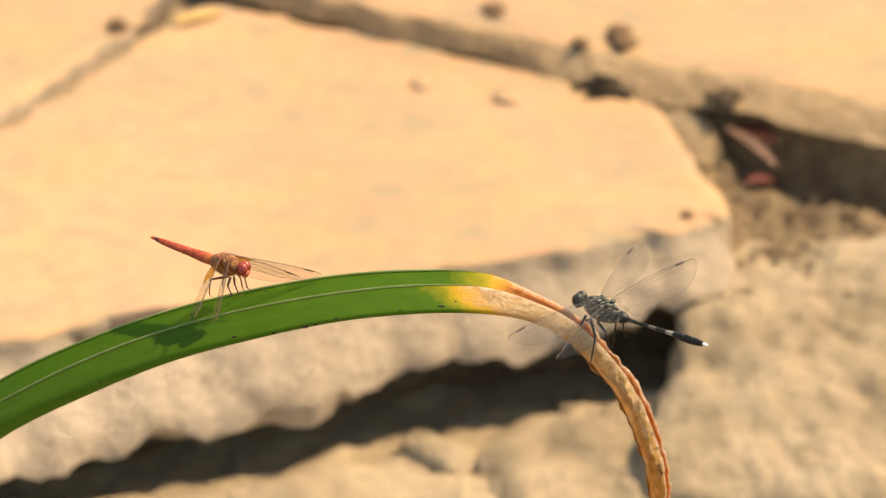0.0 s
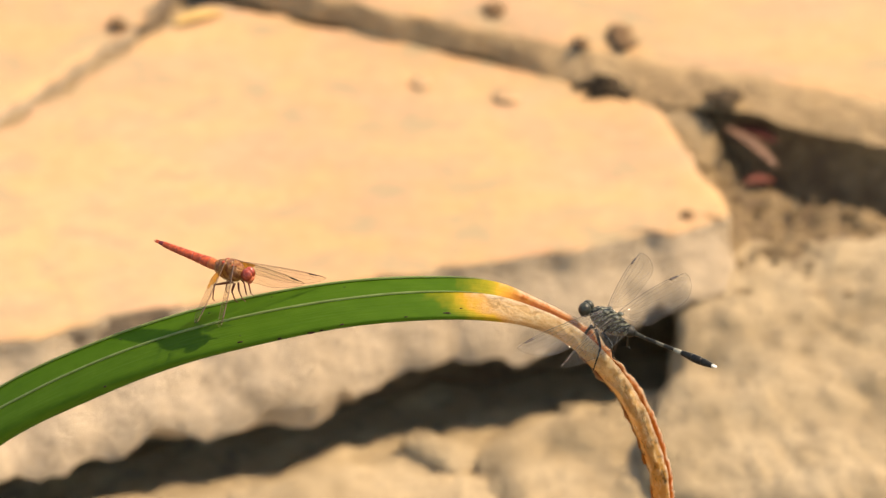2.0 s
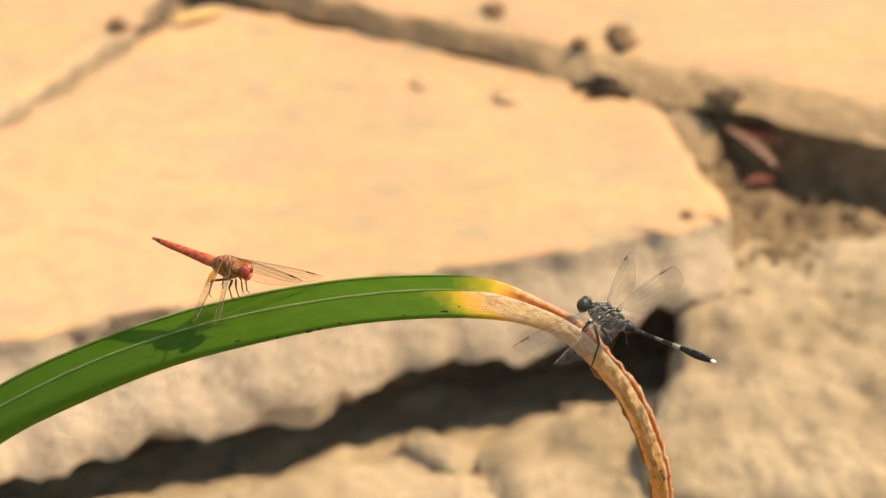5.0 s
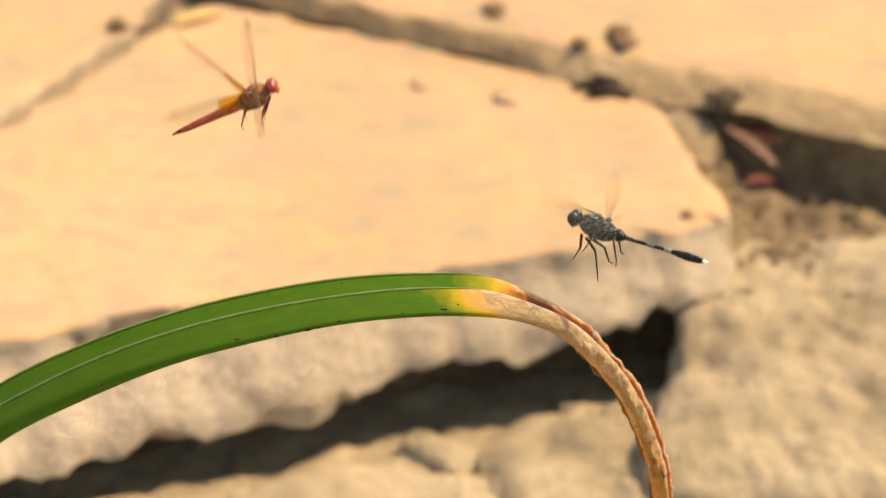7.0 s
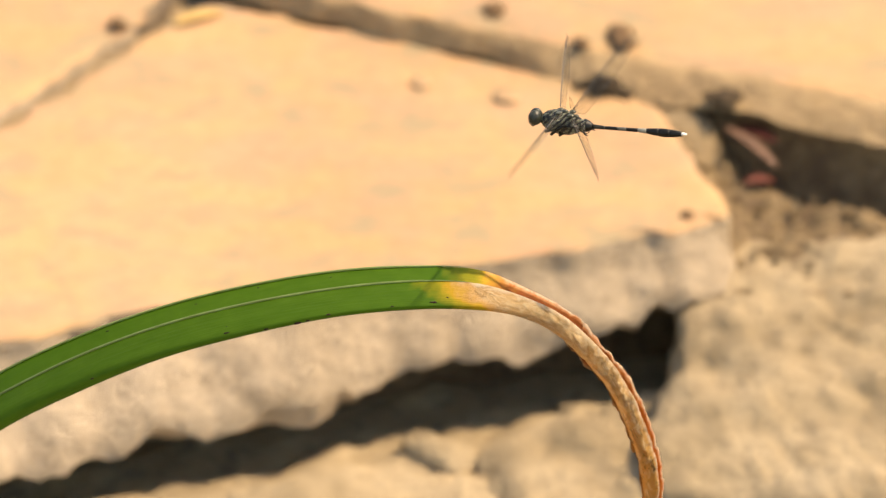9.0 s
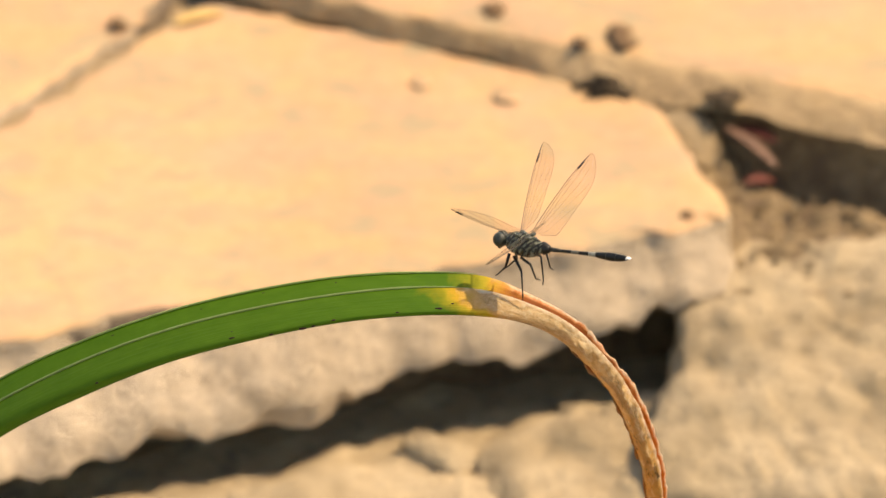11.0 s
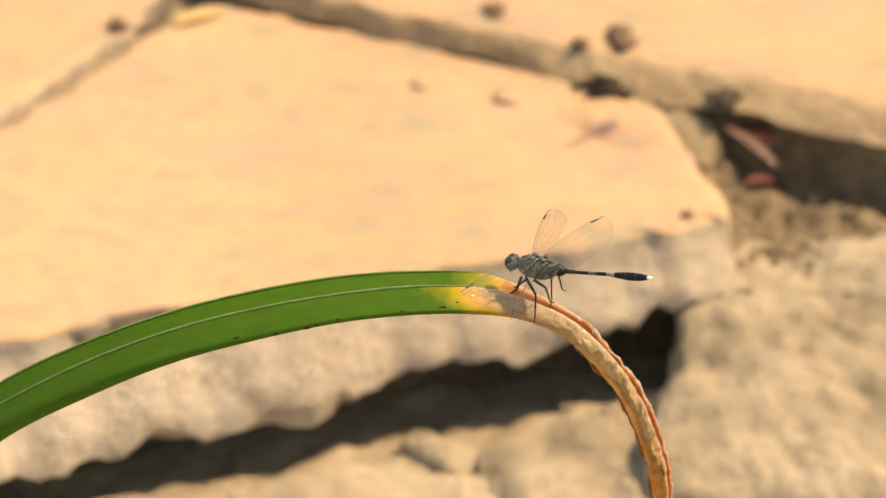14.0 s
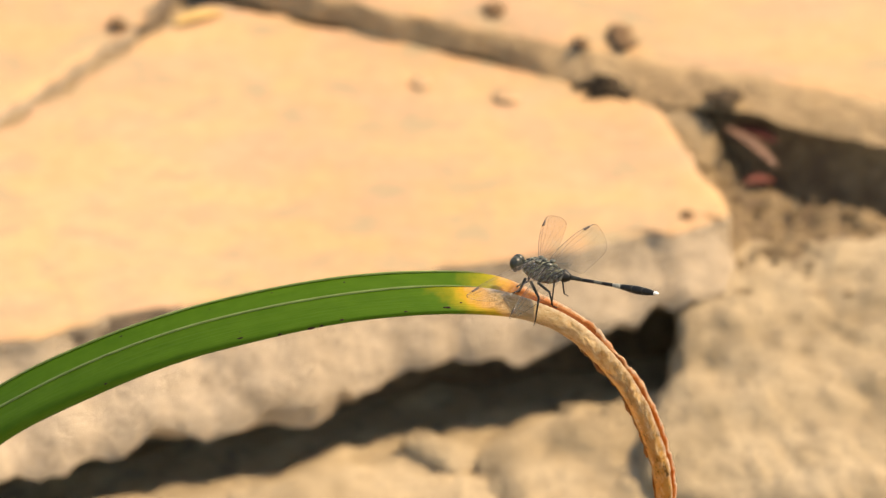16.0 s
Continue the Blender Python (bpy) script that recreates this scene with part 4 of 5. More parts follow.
def fold(leg_part, share, inward=0.0):
    """Poses of one leg on its own joint, by how far it is folded back and drawn in under the body, in degrees."""
    base = leg_part.location.copy()
    side = 1 if base.y > 0 else -1
    return lambda back: Matrix.Translation(base) @ Matrix.Rotation(radians(back * inward) * side, 4, "Z") @ Matrix.Rotation(radians(back * share), 4, "Y")


def motions():
    # the leaf sways a little in the air
    root = leaf_plant.matrix_basis.copy()
    pivot = Matrix.Translation((0.0, 0.0, 0.337))

    def sway(x, z, turn):
        return Matrix.Translation((x * MM, 0, z * MM)) @ pivot @ Matrix.Rotation(radians(turn), 4, "Y") @ pivot.inverted() @ root

    walk(leaf_plant, [
        (0.0, sway(0.00, -0.00, 0.00)),
        (0.5, sway(0.59, -0.91, 0.24)),
        (1.0, sway(1.13, -1.73, 0.30)),
        (1.5, sway(1.69, -2.43, 0.44)),
        (2.0, sway(1.69, -2.43, 0.44)),
        (2.5, sway(1.43, -2.13, 0.44)),
        (3.0, sway(0.93, -1.21, 0.20)),
        (3.5, sway(0.47, -0.51, 0.10)),
        (4.0, sway(0.39, -0.19, 0.13)),
        (5.2, sway(1.40, -2.20, 0.30)),
        (6.5, sway(1.04, -2.31, 0.78)),
        (7.0, sway(0.82, -1.12, 0.12)),
        (7.5, sway(-0.24, -0.51, 0.11)),
        (8.0, sway(-1.44, 1.02, -0.10)),
        (8.5, sway(-2.42, 1.43, -0.13)),
        (9.0, sway(-2.41, 1.44, -0.07)),
        (10.2, sway(-1.60, 0.20, 0.10)),
        (11.5, sway(-0.65, -1.01, 0.30)),
        (12.0, sway(-1.12, -0.19, 0.16)),
        (12.5, sway(-1.13, 0.53, 0.14)),
        (13.0, sway(-1.18, 0.81, -0.14)),
        (13.5, sway(-0.36, 0.51, -0.05)),
        (14.0, sway(0.52, -0.31, -0.08)),
        (14.5, sway(1.35, -1.12, 0.06)),
        (15.0, sway(1.72, -1.54, 0.14)),
        (15.5, sway(1.97, -1.44, 0.03)),
        (16.0, sway(1.76, -0.42, -0.10)),
    ])

    # the dark dragonfly: perched, a short flight, perched again
    walk(dark_fly, [
        (0.0, pose(0.0495, -0.002, 0.3394, 0, 5.5, 142.9)),
        (0.5, pose(0.0503, -0.002, 0.3377, 0, 1.5, 144.3)),
        (1.0, pose(0.0511, -0.002, 0.3363, 0, -1.4, 145.2)),
        (1.5, pose(0.0518, -0.002, 0.3353, 0, -1.4, 145.2)),
        (2.0, pose(0.0516, -0.002, 0.3353, 0, -1.4, 145.6)),
        (2.5, pose(0.0514, -0.002, 0.3360, 0, -0.9, 145.1)),
        (3.0, pose(0.0510, -0.002, 0.3368, 0, -0.1, 144.5)),
        (3.5, pose(0.0506, -0.002, 0.3378, 0, 0.1, 145.7)),
        (4.0, pose(0.0504, -0.002, 0.3382, 0, -0.8, 147.9)),
        (4.3, pose(0.0504, -0.002, 0.3382, 0, -1.1, 147.9)),
        (5.3, pose(0.0515, -0.002, 0.3361, 0, -1.6, 146.0)),
        (6.1, pose(0.0520, -0.002, 0.3354, 0, -2.0, 148.6)),
        (6.3, pose(0.0519, -0.002, 0.3357, 0, -2.5, 149.6)),
        (6.5, pose(0.0502, -0.002, 0.3406, 0, 0.3, 148.0)),
        (6.6, pose(0.0502, -0.001, 0.3471, 0, 1.0, 149.3)),
        (6.8, pose(0.0487, 0.002, 0.3562, 0, 2.6, 147.7)),
        (7.0, pose(0.0481, 0.007, 0.3635, 0, 3.9, 146.1)),
        (7.2, pose(0.0465, 0.012, 0.3704, 0, 3.6, 146.2)),
        (7.5, pose(0.0454, 0.016, 0.3784, 0, 1.5, 145.6)),
        (8.0, pose(0.0420, 0.016, 0.3894, 0, 1.7, 146.9)),
        (8.5, pose(0.0398, 0.016, 0.3947, 0, 2.3, 153.3)),
        (9.0, pose(0.0367, 0.016, 0.3958, 0, 5.8, 163.7)),
        (9.2, pose(0.0357, 0.016, 0.3954, 0, 8.0, 164.0)),
        (9.7, pose(0.0332, 0.013, 0.3926, 0, 8.0, 160.1)),
        (10.2, pose(0.0302, 0.007, 0.3855, 0, 9.8, 155.5)),
        (10.7, pose(0.0268, 0.001, 0.3719, 0, 12.7, 149.3)),
        (11.1, pose(0.0246, -0.002, 0.3601, 0, 14.9, 145.1)),
        (11.3, pose(0.0240, -0.002, 0.3567, 0, 15.5, 144.3)),
        (11.5, pose(0.0232, -0.002, 0.3548, 0, 14.0, 140.8)),
        (12.0, pose(0.0233, -0.002, 0.3543, 0, 3.9, 138.8)),
        (12.5, pose(0.0249, -0.002, 0.3543, 0, 2.0, 139.2)),
        (13.0, pose(0.0265, -0.002, 0.3551, 0, 8.1, 146.7)),
        (13.5, pose(0.0279, -0.002, 0.3550, 0, 12.1, 153.4)),
        (14.0, pose(0.0291, -0.002, 0.3547, 0, 12.8, 153.0)),
        (14.5, pose(0.0303, -0.002, 0.3534, 0, 8.6, 152.7)),
        (15.0, pose(0.0311, -0.002, 0.3523, 0, 6.3, 153.6)),
        (15.5, pose(0.0312, -0.002, 0.3526, 0, 6.8, 153.1)),
        (16.0, pose(0.0307, -0.002, 0.3535, 0, 6.3, 153.5)),
    ])
    rf = hinge(dark_wings[("right", "fore")], -1)
    walk(dark_wings[("right", "fore")], [
        (0.0, rf(14.9, 2.8, 8)),
        (0.5, rf(16.9, 0.8, 2)),
        (1.0, rf(15.9, 1.8, -2)),
        (1.5, rf(15.9, 1.8, -2)),
        (2.0, rf(14.9, 1.8, -2)),
        (2.5, rf(15.9, 0.8, 0)),
        (3.0, rf(16.9, 0.8, 0)),
        (3.25, rf(22.8, -3.1, 37.0)),
        (3.5, rf(27.7, -7.0, 74)),
        (4.0, rf(34.5, -13.7, 66)),
        (4.3, rf(33.5, -12.8, 68)),
        (5.3, rf(15.9, 0.8, 54)),
        (6.1, rf(23.8, -11.9, 78)),
        (6.3, rf(38.4, -14.7, 46)),
        (6.38, rf(19.0, 14.6, 67.0)),
        (6.46, rf(0.3, 43.8, 88)),
        (6.5, rf(-0.7, 19.8, 88)),
        (6.54, rf(-0.9, -4.2, 88)),
        (6.6, rf(26.7, -4.1, 80)),
        (6.8, rf(39.3, -11.8, 50)),
        (6.88, rf(54.7, 14.2, 39.0)),
        (6.96, rf(70.2, 40.0, 28)),
        (6.98, rf(69.9, 16.0, 28.0)),
        (7.0, rf(69.9, -7.8, 28)),
        (7.04, rf(70.6, -55.7, 28)),
        (7.12, rf(32.8, -27.3, 18.0)),
        (7.2, rf(-4.9, 0.8, 8)),
        (7.3, rf(4.5, 29.7, 33)),
        (7.4, rf(13.5, -31.7, 57)),
        (7.46, rf(22.8, -4.1, 82)),
        (7.5, rf(22.8, -4.1, 82)),
        (7.54, rf(22.8, -4.1, 82)),
        (7.6, rf(24.1, 25.3, 77)),
        (7.7, rf(25.3, -33.4, 72)),
        (7.8, rf(26.0, 25.2, 66)),
        (7.9, rf(27.3, -34.3, 61)),
        (7.96, rf(27.7, -14.8, 56)),
        (8.0, rf(27.7, -5.0, 56)),
        (8.04, rf(27.7, 4.7, 56)),
        (8.1, rf(30.9, 25.1, 55)),
        (8.2, rf(34.9, -32.2, 54)),
        (8.3, rf(37.7, 27.0, 54)),
        (8.4, rf(41.6, -30.1, 53)),
        (8.46, rf(44.1, -5.0, 52)),
        (8.5, rf(44.1, -0.2, 52)),
        (8.54, rf(44.1, 4.6, 52)),
        (8.6, rf(37.8, 32.8, 59)),
        (8.7, rf(30.8, -22.5, 66)),
        (8.8, rf(24.6, 39.0, 74)),
        (8.9, rf(17.0, -15.9, 81)),
        (8.96, rf(10.0, 7.7, 88)),
        (9.0, rf(10.1, 16.7, 88)),
        (9.04, rf(10.3, 25.6, 88)),
        (9.2, rf(14.0, 10.7, 78)),
        (9.3, rf(11.8, 37.4, 80)),
        (9.4, rf(8.3, -23.9, 82)),
        (9.5, rf(4.7, 32.7, 84)),
        (9.6, rf(1.6, -30.1, 86)),
        (9.7, rf(-1.9, -2.2, 88)),
        (9.8, rf(3.5, 27.7, 87)),
        (9.9, rf(8.5, -30.9, 86)),
        (10.0, rf(13.4, 28.5, 84)),
        (10.1, rf(18.4, -30.6, 83)),
        (10.2, rf(21.8, -0.2, 82)),
        (10.3, rf(17.3, 29.4, 67)),
        (10.4, rf(12.4, -28.8, 52)),
        (10.5, rf(7.5, 30.6, 38)),
        (10.6, rf(1.5, -28.1, 23)),
        (10.7, rf(-3.9, 1.8, 8)),
        (10.8, rf(1.6, 31.8, 2)),
        (10.9, rf(7.4, -27.9, -5)),
        (11.0, rf(12.5, 31.5, -12)),
        (11.1, rf(16.9, 0.8, -18)),
        (11.3, rf(25.8, -10.9, -22)),
        (11.5, rf(-10.9, 11.9, -22)),
        (12.0, rf(30.6, -7.9, -6)),
        (12.5, rf(16.9, 2.8, -32)),
        (12.96, rf(8.1, 9.7, -38)),
        (13.0, rf(8.1, 9.7, -38)),
        (13.04, rf(8.1, 9.7, -38)),
        (13.46, rf(5.1, 12.8, -42)),
        (13.5, rf(5.1, 12.8, -42)),
        (13.54, rf(5.1, 12.8, -42)),
        (14.0, rf(17.9, -1.2, 0)),
        (14.5, rf(21.8, -6.0, -10)),
        (15.0, rf(21.8, -5.1, -14)),
        (15.5, rf(22.8, -5.1, -14)),
        (16.0, rf(21.8, -5.1, -14)),
    ])
    rh = hinge(dark_wings[("right", "hind")], -1)
    walk(dark_wings[("right", "hind")], [
        (0.0, rh(-19.9, 6.1, 16)),
        (0.5, rh(-7.8, 0.0, 12)),
        (1.0, rh(-8.8, 2.0, 8)),
        (1.5, rh(-7.8, 1.0, 8)),
        (2.0, rh(-8.8, 1.0, 8)),
        (2.5, rh(-8.8, 1.0, 8)),
        (3.0, rh(-7.8, 1.0, 10)),
        (3.5, rh(8.2, -9.9, -34)),
        (4.0, rh(20.1, -17.7, -56)),
        (4.3, rh(18.1, -16.8, -56)),
        (5.3, rh(-7.8, 1.0, 8)),
        (6.1, rh(13.1, -12.9, -36)),
        (6.3, rh(24.0, -16.7, -78)),
        (6.46, rh(-4.4, -32.0, -24)),
        (6.5, rh(-4.8, -8.0, -24)),
        (6.54, rh(-4.7, 16.0, -24)),
        (6.6, rh(-3.7, -15.0, -16)),
        (6.8, rh(9.1, -5.9, -34)),
        (6.96, rh(36.4, -66.7, -76)),
        (7.0, rh(33.8, -17.6, -76)),
        (7.04, rh(34.0, 31.3, -76)),
        (7.12, rh(11.1, 7.9, -39.0)),
        (7.2, rh(-11.8, -15.1, -2)),
        (7.3, rh(-11.7, 19.1, -3)),
        (7.4, rh(-10.3, -37.2, -3)),
        (7.46, rh(-9.8, -2.0, -4)),
        (7.5, rh(-9.8, -2.0, -4)),
        (7.54, rh(-9.8, -2.0, -4)),
        (7.6, rh(-4.5, 28.0, -11)),
        (7.7, rh(0.6, -32.9, -18)),
        (7.8, rh(5.4, 26.8, -24)),
        (7.9, rh(10.5, -32.7, -31)),
        (7.96, rh(15.1, 6.9, -38)),
        (8.0, rh(15.1, -3.0, -38)),
        (8.04, rh(15.1, -12.8, -38)),
        (8.1, rh(14.3, 23.7, -35)),
        (8.2, rh(14.7, -38.6, -32)),
        (8.3, rh(13.2, 18.8, -28)),
        (8.4, rh(13.9, -43.6, -25)),
        (8.46, rh(13.1, -7.9, -22)),
        (8.5, rh(13.2, -15.8, -22)),
        (8.54, rh(13.3, -23.7, -22)),
        (8.6, rh(0.4, 24.9, -28)),
        (8.7, rh(-12.6, -24.1, -34)),
        (8.75, rh(-18.8, 12.1, -37.0)),
        (8.8, rh(-24.9, 48.6, -40)),
        (8.9, rh(-38.2, -1.0, -46)),
        (8.96, rh(-50.6, 51.2, -52)),
        (9.0, rh(-51.0, 42.1, -52)),
        (9.04, rh(-51.2, 32.9, -52)),
        (9.2, rh(-2.8, 9.0, -40)),
        (9.3, rh(-9.3, 37.1, -34)),
        (9.4, rh(-17.7, -24.2, -28)),
        (9.5, rh(-24.5, 34.4, -22)),
        (9.6, rh(-31.8, -27.5, -16)),
        (9.7, rh(-39.2, 1.0, -10)),
        (9.8, rh(-33.8, 31.6, -11)),
        (9.9, rh(-28.7, -30.5, -12)),
        (10.0, rh(-24.6, 30.4, -12)),
        (10.1, rh(-19.6, -30.3, -13)),
        (10.2, rh(-14.8, 0.0, -14)),
        (10.3, rh(-18.5, 31.3, -13)),
        (10.4, rh(-22.6, -28.3, -12)),
        (10.5, rh(-27.6, 33.5, -12)),
        (10.6, rh(-31.8, -26.5, -11)),
        (10.7, rh(-36.1, 5.1, -10)),
        (10.8, rh(-30.7, 33.5, -8)),
        (10.9, rh(-24.7, -29.4, -7)),
        (11.0, rh(-19.6, 30.3, -6)),
        (11.1, rh(-13.8, -2.0, -4)),
        (11.3, rh(4.3, -19.9, 6)),
        (11.5, rh(-14.8, -12.1, 6)),
        (12.0, rh(-16.9, 3.0, -8)),
        (12.5, rh(-38.4, 22.6, -8)),
        (12.96, rh(-14.8, -5.0, 4)),
        (13.0, rh(-14.8, -5.0, 4)),
        (13.04, rh(-14.8, -5.0, 4)),
        (13.46, rh(-16.9, -1.0, 8)),
        (13.5, rh(-16.9, -1.0, 8)),
        (13.54, rh(-16.9, -1.0, 8)),
        (14.0, rh(-10.0, -3.6, 24)),
        (14.5, rh(-6.0, -5.0, 26)),
        (15.0, rh(-2.4, -6.3, 26)),
        (15.5, rh(-1.2, -6.4, 26)),
        (16.0, rh(0.2, -6.6, 26)),
    ])
    lf = hinge(dark_wings[("left", "fore")], 1)
    walk(dark_wings[("left", "fore")], [
        (0.0, lf(19.9, -3.1, -32)),
        (0.5, lf(19.9, -3.1, -28)),
        (1.0, lf(20.8, -5.1, -24)),
        (1.5, lf(20.8, -5.1, -24)),
        (2.0, lf(20.8, -4.1, -24)),
        (2.5, lf(20.8, -4.1, -24)),
        (3.0, lf(19.9, -4.1, -26)),
        (3.5, lf(26.7, -7.0, -14)),
        (4.0, lf(32.6, -10.8, -10)),
        (4.3, lf(32.6, -10.8, -10)),
        (5.3, lf(21.8, -5.1, -24)),
        (6.1, lf(33.5, -4.0, 16)),
        (6.3, lf(37.4, -2.1, 32)),
        (6.46, lf(30.0, 28.1, 18)),
        (6.5, lf(29.6, 4.7, 18)),
        (6.54, lf(29.7, -18.6, 18)),
        (6.6, lf(14.0, 7.7, 10)),
        (6.8, lf(19.9, 6.7, 6)),
        (6.96, lf(3.3, 64.8, 12)),
        (7.0, lf(-0.8, 14.8, 12)),
        (7.04, lf(-0.2, -35.1, 12)),
        (7.2, lf(3.2, 17.8, -14)),
        (7.3, lf(8.2, 43.5, -21)),
        (7.4, lf(12.2, -20.9, -27)),
        (7.46, lf(15.9, 4.8, -34)),
        (7.5, lf(15.9, 4.8, -34)),
        (7.54, lf(15.9, 4.8, -34)),
        (7.6, lf(18.4, 32.3, -30)),
        (7.7, lf(19.3, -29.6, -26)),
        (7.8, lf(20.2, 27.3, -22)),
        (7.9, lf(22.4, -34.4, -18)),
        (7.96, lf(22.8, 2.8, -14)),
        (8.0, lf(22.8, -7.0, -14)),
        (8.04, lf(22.9, -16.8, -14)),
        (8.1, lf(25.9, 21.3, -4)),
        (8.2, lf(30.3, -38.1, 5)),
        (8.3, lf(32.7, 20.2, 15)),
        (8.4, lf(36.1, -38.9, 24)),
        (8.46, lf(39.3, -1.1, 34)),
        (8.5, lf(39.3, -10.8, 34)),
        (8.54, lf(39.4, -20.4, 34)),
        (8.6, lf(33.6, 19.2, 36)),
        (8.7, lf(28.4, -39.2, 38)),
        (8.8, lf(23.0, 19.4, 40)),
        (8.9, lf(17.7, -38.5, 42)),
        (8.96, lf(12.0, -0.2, 44)),
        (9.0, lf(12.0, -9.1, 44)),
        (9.04, lf(12.1, -17.9, 44)),
        (9.2, lf(18.0, -13.9, 36)),
        (9.3, lf(19.0, 17.5, 33)),
        (9.4, lf(20.7, -39.4, 30)),
        (9.5, lf(20.1, 21.4, 28)),
        (9.6, lf(21.5, -35.4, 25)),
        (9.7, lf(20.8, -4.1, 22)),
        (9.8, lf(18.2, 25.4, 23)),
        (9.9, lf(15.5, -33.6, 24)),
        (10.0, lf(13.3, 25.5, 26)),
        (10.1, lf(10.6, -33.8, 27)),
        (10.2, lf(7.1, -5.1, 28)),
        (10.3, lf(8.4, 26.6, 24)),
        (10.4, lf(9.5, -30.8, 20)),
        (10.5, lf(10.5, 30.5, 16)),
        (10.6, lf(11.4, -26.8, 12)),
        (10.7, lf(13.0, 4.8, 8)),
        (10.8, lf(9.7, 35.5, 8)),
        (10.9, lf(6.3, -23.0, 7)),
        (11.0, lf(2.9, 37.7, 6)),
        (11.1, lf(-0.9, 8.8, 6)),
        (11.3, lf(-13.9, 11.0, 16)),
        (11.5, lf(-23.8, 26.4, -16)),
        (12.0, lf(-1.7, 20.8, 4)),
        (12.5, lf(11.1, 15.7, -8)),
        (12.96, lf(-1.5, 28.9, -36)),
        (13.0, lf(-1.5, 28.9, -36)),
        (13.04, lf(-1.5, 28.9, -36)),
        (13.46, lf(-5.5, 28.0, -56)),
        (13.5, lf(-5.5, 28.0, -56)),
        (13.54, lf(-5.5, 28.0, -56)),
        (14.0, lf(12.0, 6.7, -30)),
        (14.5, lf(13.0, 7.7, -28)),
        (15.0, lf(15.0, 5.7, -26)),
        (15.5, lf(15.0, 5.7, -26)),
        (16.0, lf(14.0, 4.8, -24)),
    ])
    lh = hinge(dark_wings[("left", "hind")], 1)
